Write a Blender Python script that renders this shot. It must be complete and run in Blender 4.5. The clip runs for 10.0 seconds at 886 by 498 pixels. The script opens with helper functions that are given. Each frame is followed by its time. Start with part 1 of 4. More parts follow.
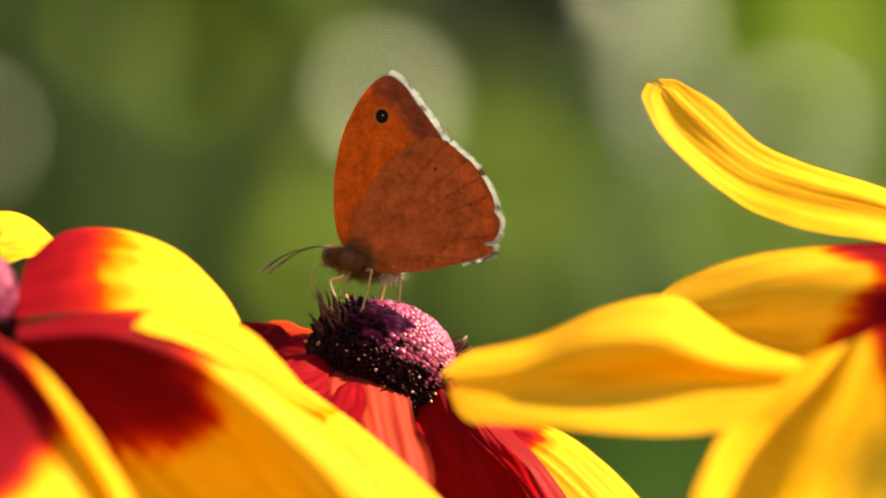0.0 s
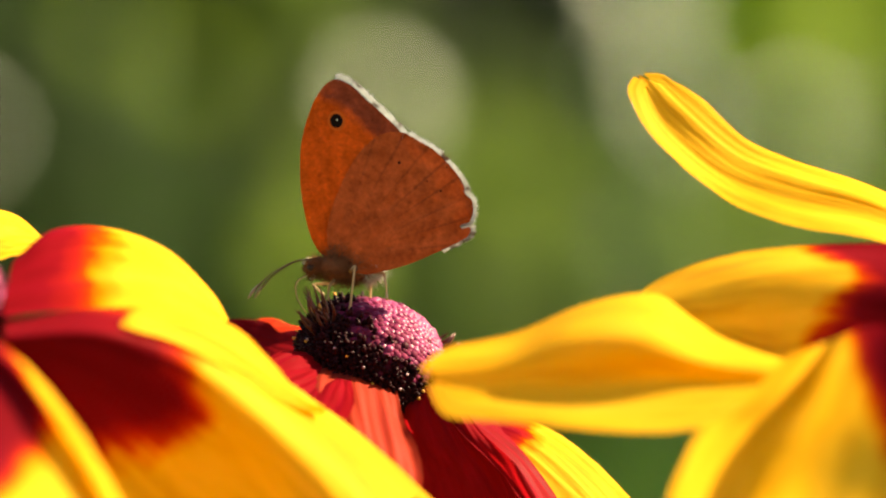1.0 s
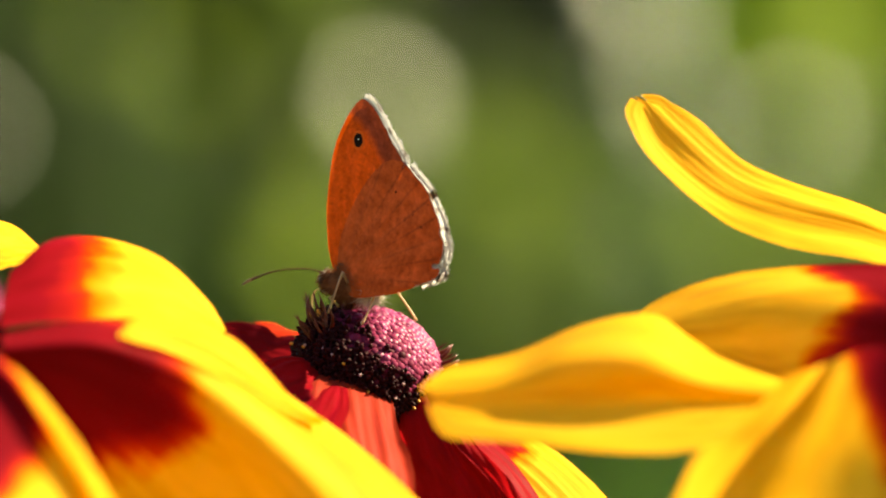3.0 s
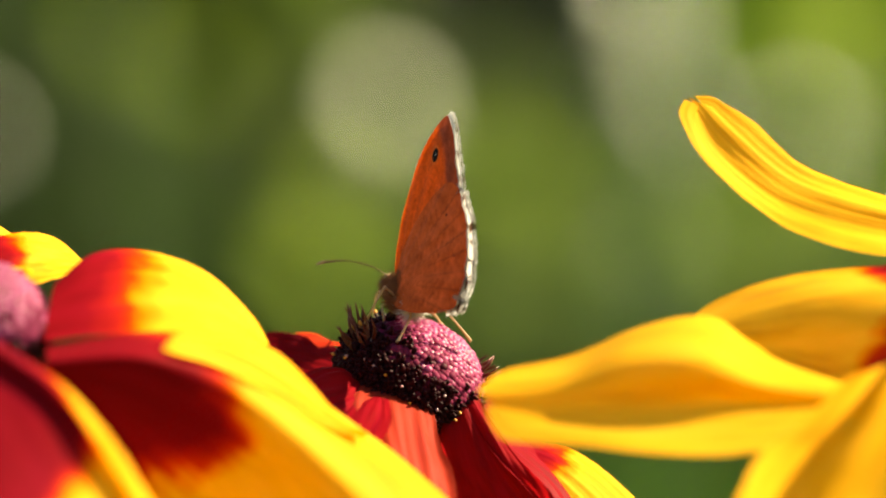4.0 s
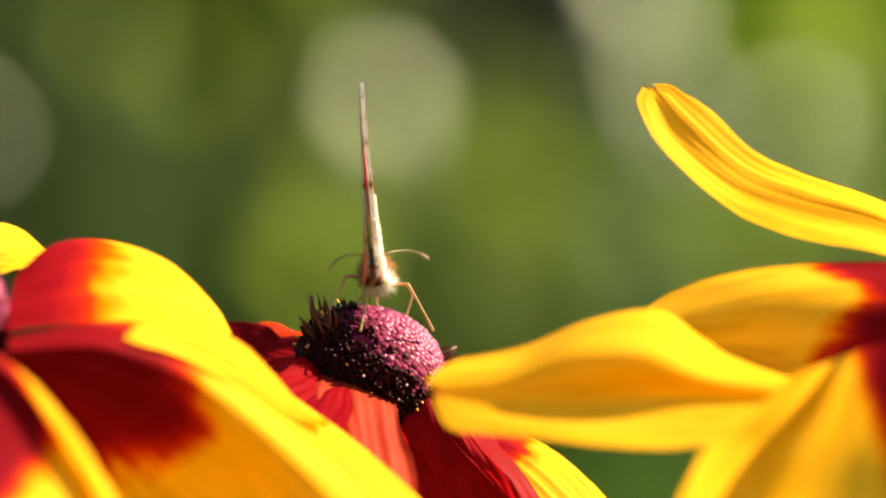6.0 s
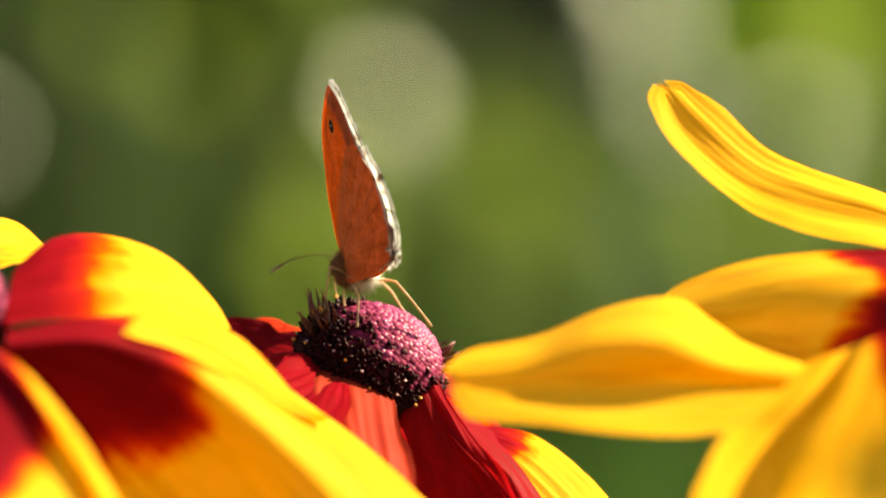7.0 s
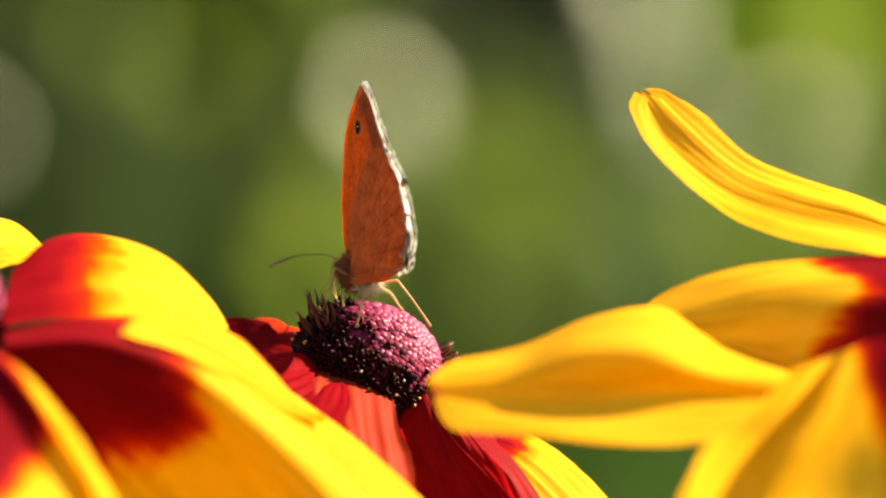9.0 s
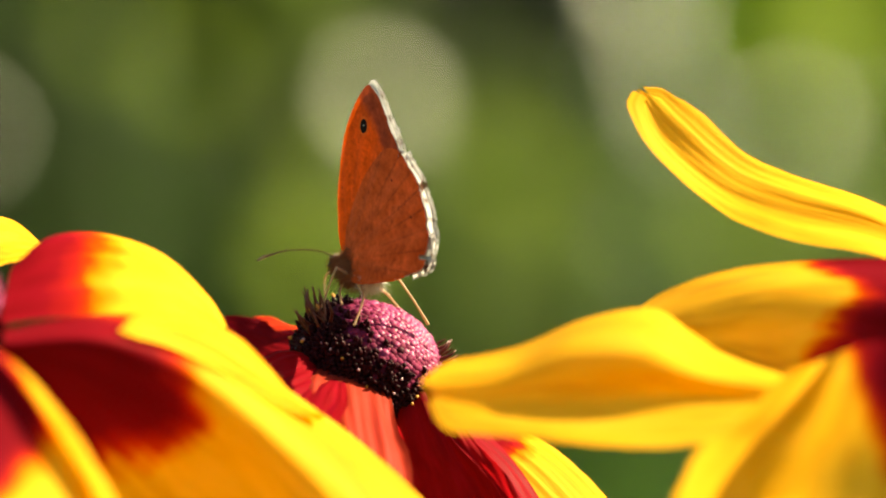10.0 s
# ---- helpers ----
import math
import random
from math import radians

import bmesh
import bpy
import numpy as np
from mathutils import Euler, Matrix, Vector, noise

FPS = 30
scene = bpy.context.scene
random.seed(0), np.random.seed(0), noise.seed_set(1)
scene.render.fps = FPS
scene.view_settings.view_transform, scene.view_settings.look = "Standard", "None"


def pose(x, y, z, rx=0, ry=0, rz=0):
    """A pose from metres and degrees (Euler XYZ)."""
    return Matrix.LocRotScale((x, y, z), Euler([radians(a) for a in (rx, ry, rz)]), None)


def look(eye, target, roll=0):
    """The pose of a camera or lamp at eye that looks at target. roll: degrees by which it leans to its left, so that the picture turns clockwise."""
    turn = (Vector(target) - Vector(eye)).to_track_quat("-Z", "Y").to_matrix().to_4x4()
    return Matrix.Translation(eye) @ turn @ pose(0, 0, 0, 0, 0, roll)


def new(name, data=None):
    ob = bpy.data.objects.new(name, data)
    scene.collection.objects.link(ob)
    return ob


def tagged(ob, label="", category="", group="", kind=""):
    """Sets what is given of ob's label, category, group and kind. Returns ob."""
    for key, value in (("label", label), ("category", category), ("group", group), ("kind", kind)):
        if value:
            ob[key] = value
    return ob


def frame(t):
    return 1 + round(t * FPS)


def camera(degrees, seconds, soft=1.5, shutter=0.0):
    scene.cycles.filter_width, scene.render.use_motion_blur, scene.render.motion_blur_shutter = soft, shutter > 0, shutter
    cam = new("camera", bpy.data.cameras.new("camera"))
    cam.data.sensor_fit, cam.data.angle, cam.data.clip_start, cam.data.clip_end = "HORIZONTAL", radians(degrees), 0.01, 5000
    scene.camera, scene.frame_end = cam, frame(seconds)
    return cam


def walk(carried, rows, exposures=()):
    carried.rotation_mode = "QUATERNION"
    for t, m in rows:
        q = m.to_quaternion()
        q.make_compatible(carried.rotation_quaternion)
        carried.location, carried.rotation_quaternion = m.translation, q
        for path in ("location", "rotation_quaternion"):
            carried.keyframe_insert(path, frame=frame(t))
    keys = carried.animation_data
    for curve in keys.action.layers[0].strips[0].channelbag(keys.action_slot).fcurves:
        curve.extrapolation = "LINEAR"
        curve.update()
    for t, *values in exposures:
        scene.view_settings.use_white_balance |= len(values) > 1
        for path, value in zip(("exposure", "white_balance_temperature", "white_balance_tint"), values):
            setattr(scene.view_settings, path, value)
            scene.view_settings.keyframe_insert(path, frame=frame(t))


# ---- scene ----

# Lengths are in millimetres about the camera's resting axis, 0.62 m over the ground.
MM = 0.001
AXIS_HEIGHT = 0.62
STAND_OFF = 0.772


def world(x, y, z):
    """Millimetres about the flower heads to metres in the world."""
    return Vector((x * MM, y * MM, AXIS_HEIGHT + z * MM))


def rest_pose(x, y, z, yaw=0.0, pitch=0.0, roll=0.0):
    """A pose in millimetres: pitch about the own cross axis, then yaw, then lean."""
    turn = (Matrix.Rotation(radians(roll), 4, "Y") @ Matrix.Rotation(radians(-yaw), 4, "Z")
            @ Matrix.Rotation(radians(pitch), 4, "Y"))
    return Matrix.Translation(world(x, y, z)) @ turn


# ---- camera: hand held in front of the flowers, a long close-up lens ----
cam = camera(8.0, 10.0, soft=2.0)
cam.data.dof.use_dof = True
cam.data.dof.focus_distance = 0.767
cam.data.dof.aperture_fstop = 11.9
cam.data.dof.aperture_blades = 0

CAMERA_PATH = (
    (0.0, -1.73, -0.23), (0.5, -0.33, -0.79), (1.0, -0.29, -0.58), (1.5, 1.96, -1.56), (2.0, -1.17, -0.26),
    (2.2, 0.38, -0.96), (2.75, 0.1, -0.1), (3.3, 0.14, 0.64), (3.5, 0.60, 0.07), (4.0, -4.92, 1.79),
    (4.5, -0.32, 0.35), (5.0, -1.48, 0.56), (5.5, -0.35, 0.74), (6.2, -0.3, 0.4), (7.0, -0.11, -0.03),
    (7.5, 0.67, -0.32), (8.0, -0.85, 0.14), (8.5, 1.65, -0.84), (9.0, 0.0, 0.0), (9.5, 0.10, 0.0),
    (10.0, 0.28, -0.21),
)
walk(cam, [(t, Matrix.Translation(world(x, -STAND_OFF * 1000, z)) @ pose(0, 0, 0, 90, 0, 0))
           for t, x, z in CAMERA_PATH],
     exposures=((0.0, 2.35, 8300, 0), (10.0, 2.35, 8300, 0)))

# ---- light ----
SUN_WAY = Vector((0.72, 0.26, 0.64)).normalized()
sky_world = bpy.data.worlds.new("sky")
scene.world = sky_world
sky_world.use_nodes = True
sky = sky_world.node_tree.nodes.new("ShaderNodeTexSky")
sky.sky_type = "NISHITA"
sky.sun_disc = False
sky.sun_elevation = math.asin(SUN_WAY.z)
sky.sun_rotation = math.atan2(SUN_WAY.x, SUN_WAY.y)
background = sky_world.node_tree.nodes["Background"]
sky_world.node_tree.links.new(sky.outputs[0], background.inputs[0])
background.inputs[1].default_value = 0.05

sun = new("sun", bpy.data.lights.new("sun", "SUN"))
sun.data.energy = 5.0
sun.data.angle = radians(0.5)
sun.data.color = (1.0, 0.90, 0.72)
sun.matrix_world = look(SUN_WAY * 5, (0, 0, 0))


# ---- materials ----
class Nodes:
    """A small writer of node materials."""

    def __init__(self, name):
        self.mat = bpy.data.materials.new(name)
        self.mat.use_nodes = True
        self.tree = self.mat.node_tree
        self.tree.nodes.clear()
        self.out = self.tree.nodes.new("ShaderNodeOutputMaterial")

    def add(self, kind, **given):
        node = self.tree.nodes.new(kind)
        for key, value in given.items():
            name = key.replace("_", " ")
            for socket in node.inputs:
                if socket.name.lower() == name.lower():
                    if isinstance(value, bpy.types.NodeSocket):
                        self.tree.links.new(value, socket)
                    else:
                        socket.default_value = value
                    break
        return node

    def link(self, a, b):
        self.tree.links.new(a, b)

    def math(self, op, a, b=0.0, c=0.0, clamp=False):
        node = self.tree.nodes.new("ShaderNodeMath")
        node.operation = op
        node.use_clamp = clamp
        for socket, value in zip(node.inputs, (a, b, c)):
            if isinstance(value, bpy.types.NodeSocket):
                self.link(value, socket)
            else:
                socket.default_value = value
        return node.outputs[0]

    def ramp(self, fac, stops):
        node = self.tree.nodes.new("ShaderNodeValToRGB")
        while len(node.color_ramp.elements) < len(stops):
            node.color_ramp.elements.new(0.5)
        for element, (at, colour) in zip(node.color_ramp.elements, stops):
            element.position = at
            element.color = (*colour, 1.0)
        self.link(fac, node.inputs[0])
        return node.outputs[0]

    def mix(self, fac, a, b, blend="MIX"):
        node = self.tree.nodes.new("ShaderNodeMix")
        node.data_type = "RGBA"
        node.blend_type = blend
        for socket, value in ((node.inputs[0], fac), (node.inputs[6], a), (node.inputs[7], b)):
            if isinstance(value, bpy.types.NodeSocket):
                self.link(value, socket)
            elif isinstance(value, (int, float)):
                socket.default_value = value
            else:
                socket.default_value = (*value, 1.0)
        return node.outputs[2]

    def noise(self, vector, scale, detail=3.0, rough=0.55):
        node = self.add("ShaderNodeTexNoise", Scale=scale, Detail=detail, Roughness=rough)
        if vector is not None:
            self.link(vector, node.inputs["Vector"])
        return node.outputs[0]

    def scaled(self, vector, sx, sy, sz):
        node = self.tree.nodes.new("ShaderNodeMapping")
        self.link(vector, node.inputs["Vector"])
        node.inputs["Scale"].default_value = (sx, sy, sz)
        return node.outputs[0]

    def bump(self, height, strength, distance):
        node = self.add("ShaderNodeBump", Strength=strength, Distance=distance, Height=height)
        return node.outputs[0]

    def leafy(self, colour, through_colour, share, rough=0.45, normal=None, sheen=0.3):
        """A thin living sheet: a glossy coloured face, and light that comes through."""
        face = self.add("ShaderNodeBsdfPrincipled", Base_Color=colour, Roughness=rough)
        face.inputs["Specular IOR Level"].default_value = sheen
        back = self.add("ShaderNodeBsdfTranslucent", Color=through_colour)
        if normal is not None:
            self.link(normal, face.inputs["Normal"])
            self.link(normal, back.inputs["Normal"])
        both = self.add("ShaderNodeMixShader")
        both.inputs[0].default_value = share
        self.link(face.outputs[0], both.inputs[1])
        self.link(back.outputs[0], both.inputs[2])
        self.link(both.outputs[0], self.out.inputs[0])
        return self.mat

    def solid(self, colour, rough=0.6, normal=None, specular=0.5):
        face = self.add("ShaderNodeBsdfPrincipled", Base_Color=colour, Roughness=rough)
        face.inputs["Specular IOR Level"].default_value = specular
        if normal is not None:
            self.link(normal, face.inputs["Normal"])
        self.link(face.outputs[0], self.out.inputs[0])
        return self.mat


def petal_material(name, red_end, blend=0.11, redness=1.0, foot=None, tongue=0.22, centre=0.5, gloss=0.012):
    """Ray petal: mahogany base, ragged border, golden end; streaks run along it."""
    n = Nodes(name)
    uv = n.add("ShaderNodeTexCoord").outputs["UV"]
    split = n.add("ShaderNodeSeparateXYZ")
    n.link(uv, split.inputs[0])
    along, across = split.outputs[0], split.outputs[1]
    info = n.add("ShaderNodeObjectInfo").outputs["Random"]
    shifted = n.add("ShaderNodeCombineXYZ", X=n.math("MULTIPLY", info, 13.0), Y=n.math("MULTIPLY", info, 7.0))
    place = n.add("ShaderNodeVectorMath")
    n.link(uv, place.inputs[0])
    n.link(shifted.outputs[0], place.inputs[1])
    streak = n.noise(n.scaled(place.outputs[0], 1.6, 16.0, 1.0), 1.0, 3.0)
    fine = n.noise(n.scaled(place.outputs[0], 6.0, 70.0, 1.0), 1.0, 2.0)
    blot = n.noise(n.scaled(place.outputs[0], 5.0, 3.0, 1.0), 1.0, 2.0)
    ragged = n.math("ADD", along, n.math("MULTIPLY", n.math("SUBTRACT", streak, 0.5), 0.15))
    ragged = n.math("ADD", ragged, n.math("MULTIPLY", n.math("SUBTRACT", blot, 0.5), 0.20))
    middle = n.math("ABSOLUTE", n.math("SUBTRACT", across, centre))
    ragged = n.math("ADD", ragged, n.math("MULTIPLY", middle, tongue))
    at = n.math("DIVIDE", n.math("SUBTRACT", ragged, red_end - blend), 2 * blend, clamp=True)
    colour = n.ramp(at, ((0.0, foot or (0.25 * redness, 0.003, 0.013)), (0.30, (0.40, 0.011, 0.012)),
                         (0.50, (0.62, 0.04, 0.006)), (0.68, (0.84, 0.23, 0.012)), (1.0, (0.92, 0.46, 0.036))))
    colour = n.mix(n.math("MULTIPLY", fine, 0.3), colour, n.mix(0.4, colour, (0.5, 0.04, 0.006)))
    # paler and deeper lengthwise bands between the veins
    band = n.noise(n.scaled(place.outputs[0], 2.2, 9.0, 1.0), 1.0, 4.0, 0.6)
    colour = n.mix(0.85, colour, n.ramp(band, ((0.32, (0.70, 0.62, 0.6)), (0.5, (0.95, 0.95, 0.95)), (0.68, (1.1, 1.12, 1.5)))), "MULTIPLY")
    normal = n.bump(n.math("ADD", fine, n.math("MULTIPLY", streak, 0.6)), 0.25, 0.0003)
    glow = n.mix(1.0, colour, (0.96, 0.93, 0.75), "MULTIPLY")
    # the mahogany pigment lets little light through
    glow = n.mix(1.0, glow, n.ramp(at, ((0.0, (0.85, 0.6, 0.6)), (0.5, (0.85, 0.7, 0.7)), (0.75, (1.0, 1.0, 1.0)))), "MULTIPLY")
    return n.leafy(colour, glow, 0.57, 0.5, normal, gloss)


GOLD = petal_material("petal_gold", 0.29)
PURE = petal_material("petal_plain_yellow", -0.05)
FOOT = petal_material("petal_red_foot", 0.13, 0.08, 1.0, (0.2, 0.003, 0.012), -0.4, 0.45)
HALF = petal_material("petal_half_red", 0.36)
FOLD = petal_material("petal_red_tongue", 0.51, 0.085, 1.0, (0.22, 0.003, 0.012), 0.5, 0.62)
SIDE = petal_material("petal_red_side", 0.60, 0.11, 1.0, None, 1.2, 1.0)
TURNED = petal_material("petal_turned_edge", 0.70, 0.10, 1.0, (0.17, 0.002, 0.012), 0.55, 1.0)
RED = petal_material("petal_mostly_red", 0.78)
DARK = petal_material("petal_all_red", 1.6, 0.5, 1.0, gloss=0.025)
# copies of the all-red petal: shade put into the first, sunlit sheen into the second
SHADED_RED = petal_material("petal_shaded_red", 1.6, 0.5, 0.42, gloss=0.025)
LIT_RED = petal_material("petal_lit_red", 1.6, 0.5, 1.0, (0.42, 0.042, 0.025), gloss=0.06)


def bud_material():
    n = Nodes("disc_buds")
    info = n.add("ShaderNodeNewGeometry").outputs["Random Per Island"]
    coord = n.add("ShaderNodeTexCoord").outputs["Object"]
    blot = n.noise(coord, 260.0, 2.0)
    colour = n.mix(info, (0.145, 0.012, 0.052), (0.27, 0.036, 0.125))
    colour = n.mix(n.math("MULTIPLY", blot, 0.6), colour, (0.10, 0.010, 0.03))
    return n.solid(colour, 0.42, n.bump(n.noise(coord, 1600.0, 2.0), 0.5, 0.0002), 0.11)


def dark_material(name, dark, light, scale=500.0, rough=0.45, specular=0.5):
    n = Nodes(name)
    coord = n.add("ShaderNodeTexCoord").outputs["Object"]
    island = n.add("ShaderNodeNewGeometry").outputs["Random Per Island"]
    grain = n.noise(coord, scale, 3.0)
    fac = n.math("MULTIPLY", n.math("ADD", grain, island), 0.5)
    return n.solid(n.mix(fac, dark, light), rough, n.bump(grain, 0.4, 0.0002), specular)


BUDS = bud_material()
# wine, maroon and chaff colours hold the shade of the cone's unlit side
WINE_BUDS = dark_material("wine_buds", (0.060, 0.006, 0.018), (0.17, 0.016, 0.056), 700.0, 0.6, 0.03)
SHADED_BUDS = dark_material("shaded_buds", (0.016, 0.002, 0.005), (0.075, 0.006, 0.018), 700.0, 0.55, 0.04)
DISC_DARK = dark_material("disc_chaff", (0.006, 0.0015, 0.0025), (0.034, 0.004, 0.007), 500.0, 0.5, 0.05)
ANTHER = dark_material("anther", (0.025, 0.005, 0.005), (0.13, 0.022, 0.010), 700.0, 0.4, 0.3)
POLLEN = dark_material("pollen", (0.45, 0.13, 0.01), (0.75, 0.36, 0.04), 900.0, 0.6)
STIGMA = dark_material("stigma", (0.30, 0.14, 0.16), (0.55, 0.36, 0.38), 900.0, 0.25)
STEM = dark_material("stem_green", (0.05, 0.11, 0.02), (0.11, 0.20, 0.045), 300.0, 0.5)
FUR = dark_material("body_fur", (0.0765, 0.0272, 0.0136), (0.289, 0.106, 0.051), 900.0, 0.8, 0.05)
PALE_FUR = dark_material("pale_fur", (0.48, 0.42, 0.38), (0.72, 0.67, 0.63), 900.0, 0.8, 0.1)
ANTENNA = dark_material("antenna_horn", (0.0425, 0.017, 0.0102), (0.128, 0.0595, 0.0298), 900.0, 0.4, 0.2)
CLUB = dark_material("antenna_club", (0.11, 0.05, 0.03), (0.36, 0.22, 0.14), 900.0, 0.35, 0.4)
EYE = dark_material("eye_black", (0.008, 0.005, 0.004), (0.02, 0.012, 0.01), 900.0, 0.3, 0.3)
SPOT_BLACK = dark_material("spot_black", (0.006, 0.003, 0.003), (0.014, 0.008, 0.006), 900.0, 0.7, 0.03)
SPOT_RING = dark_material("spot_ring", (0.50, 0.085, 0.014), (0.58, 0.115, 0.02), 900.0, 0.7, 0.03)
SPOT_WHITE = dark_material("spot_white", (0.75, 0.72, 0.68), (0.82, 0.8, 0.76), 900.0, 0.6)


def leg_material():
    """Thin horn that lets some light through."""
    n = Nodes("leg_horn")
    coord = n.add("ShaderNodeTexCoord").outputs["Object"]
    colour = n.mix(n.noise(coord, 900.0, 3.0), (0.40, 0.26, 0.15), (0.64, 0.48, 0.32))
    return n.leafy(colour, n.mix(1.0, colour, (1.1, 0.95, 0.8), "MULTIPLY"), 0.45, 0.4, None, 0.3)


LEG = leg_material()


def fringe_material():
    n = Nodes("wing_fringe")
    grain = n.noise(n.add("ShaderNodeTexCoord").outputs["Object"], 1200.0, 2.0)
    coarse = n.noise(n.add("ShaderNodeTexCoord").outputs["Object"], 620.0, 1.0)
    colour = n.mix(grain, (0.60, 0.58, 0.55), (0.76, 0.77, 0.76))
    colour = n.mix(n.math("MULTIPLY", n.math("SUBTRACT", coarse, 0.53), 7.0, clamp=True), colour, (0.10, 0.05, 0.03))
    return n.leafy(colour, n.mix(1.0, colour, (0.62, 0.62, 0.65), "MULTIPLY"), 0.6, 0.5, None, 0.3)


FRINGE = fringe_material()


def wing_material(name, inner, rim_colour, rim_at, share, veined, glow_tint):
    """Scaled wing: inner field, darker margin, veins, fine speckle of scales."""
    n = Nodes(name)
    coord = n.add("ShaderNodeTexCoord").outputs["Object"]
    rim = n.add("ShaderNodeAttribute")
    rim.attribute_name = "rim"
    vein = n.add("ShaderNodeAttribute")
    vein.attribute_name = "vein"
    speck = n.noise(coord, 1500.0, 3.0, 0.7)
    blot = n.noise(coord, 260.0, 3.0)
    edge = n.math("ADD", rim.outputs["Fac"], n.math("MULTIPLY", n.math("SUBTRACT", blot, 0.5), 0.10))
    fac = n.math("DIVIDE", n.math("SUBTRACT", edge, rim_at - 0.05), 0.10, clamp=True)
    colour = n.mix(fac, inner, rim_colour)
    colour = n.mix(n.math("MULTIPLY", vein.outputs["Fac"], veined), colour, (0.07, 0.025, 0.015))
    dots = n.math("GREATER_THAN", n.noise(coord, 900.0, 1.0), 0.70)
    colour = n.mix(n.math("MULTIPLY", dots, 0.15), colour, (0.05, 0.02, 0.012))
    grey = n.ramp(n.math("ADD", n.math("MULTIPLY", speck, 0.75), n.math("MULTIPLY", blot, 0.25)),
                  ((0.3, (0.55, 0.55, 0.55)), (0.7, (1.25, 1.25, 1.25))))
    colour = n.mix(0.8, colour, grey, "MULTIPLY")
    # larger clouds of worn and fresh scales
    cloud = n.noise(coord, 420.0, 4.0, 0.65)
    colour = n.mix(1.0, colour, n.ramp(cloud, ((0.34, (0.74, 0.72, 0.72)), (0.52, (1.0, 1.0, 1.0)), (0.66, (1.25, 1.26, 1.28)))), "MULTIPLY")
    glow = n.mix(1.0, colour, glow_tint, "MULTIPLY")
    return n.leafy(colour, glow, share, 0.55, n.bump(speck, 0.35, 0.00015), 0.01)


WING_ORANGE = wing_material("forewing_scales", (0.60, 0.090, 0.013), (0.25, 0.050, 0.024), 0.77, 0.13, 0.14, (1.1, 0.78, 0.4))
WING_BROWN = wing_material("hindwing_scales", (0.43, 0.082, 0.024), (0.38, 0.070, 0.021), 0.9, 0.08, 0.5, (1.15, 0.75, 0.45))


def leaf_material(name, dark, light, share=0.35, rough=0.7, gloss=0.3):
    n = Nodes(name)
    island = n.add("ShaderNodeNewGeometry").outputs["Random Per Island"]
    coord = n.add("ShaderNodeTexCoord").outputs["Object"]
    colour = n.mix(island, dark, light)
    colour = n.mix(n.math("MULTIPLY", n.noise(coord, 6.0, 2.0), 0.5), colour, dark)
    return n.leafy(colour, colour, share, rough, None, gloss)


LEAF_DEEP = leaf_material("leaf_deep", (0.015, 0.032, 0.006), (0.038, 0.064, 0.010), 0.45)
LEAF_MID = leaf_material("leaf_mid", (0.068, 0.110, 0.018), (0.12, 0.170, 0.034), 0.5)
# far brighter than foliage: the sunlit look is put into this green
LEAF_SUNLIT = leaf_material("leaf_painted_sunlit", (0.28, 0.44, 0.012), (0.44, 0.60, 0.024), 0.5)
# pale and green facets of the added clusters that imitate sun glints on leaves
GLINT_PALE = leaf_material("glint_pale", (0.70, 0.74, 0.55), (0.82, 0.84, 0.66), 0.25, 0.42, 0.8)
GLINT_GREEN = leaf_material("glint_green", (0.25, 0.36, 0.035), (0.38, 0.47, 0.055), 0.45, 0.6, 0.05)


def soil_material():
    n = Nodes("garden_soil")
    coord = n.add("ShaderNodeTexCoord").outputs["Object"]
    colour = n.mix(n.noise(coord, 3.0, 5.0), (0.024, 0.04, 0.0096), (0.072, 0.096, 0.024))
    colour = n.mix(n.noise(coord, 40.0, 3.0), colour, (0.05, 0.06, 0.02))
    return n.solid(colour, 0.9, n.bump(n.noise(coord, 60.0, 4.0), 0.7, 0.02), 0.2)


SOIL = soil_material()


# ---- building helpers ----
def mesh_from(name, verts, faces, material, smooth=True):
    me = bpy.data.meshes.new(name)
    me.from_pydata([tuple(v) for v in verts], [], faces)
    me.materials.append(material)
    if smooth:
        me.polygons.foreach_set("use_smooth", [True] * len(me.polygons))
    me.update()
    return me


def part(name, me, parent, label="", at=None):
    ob = new(name, me)
    ob.parent = parent
    if at is not None:
        ob.matrix_basis = at
    if label:
        tagged(ob, label)
    return ob


def spline(points, n):
    """Points along a smooth curve through the given ones (Catmull-Rom)."""
    p = [Vector(q) for q in points]
    p = [p[0] * 2 - p[1]] + p + [p[-1] * 2 - p[-2]]
    out = []
    spans = len(p) - 3
    for i in range(n):
        s = i / (n - 1) * spans
        k = min(int(s), spans - 1)
        f = s - k
        a, b, c, d = p[k:k + 4]
        out.append(0.5 * ((2 * b) + (c - a) * f + (2 * a - 5 * b + 4 * c - d) * f * f
                          + (3 * b - a - 3 * c + d) * f ** 3))
    return out


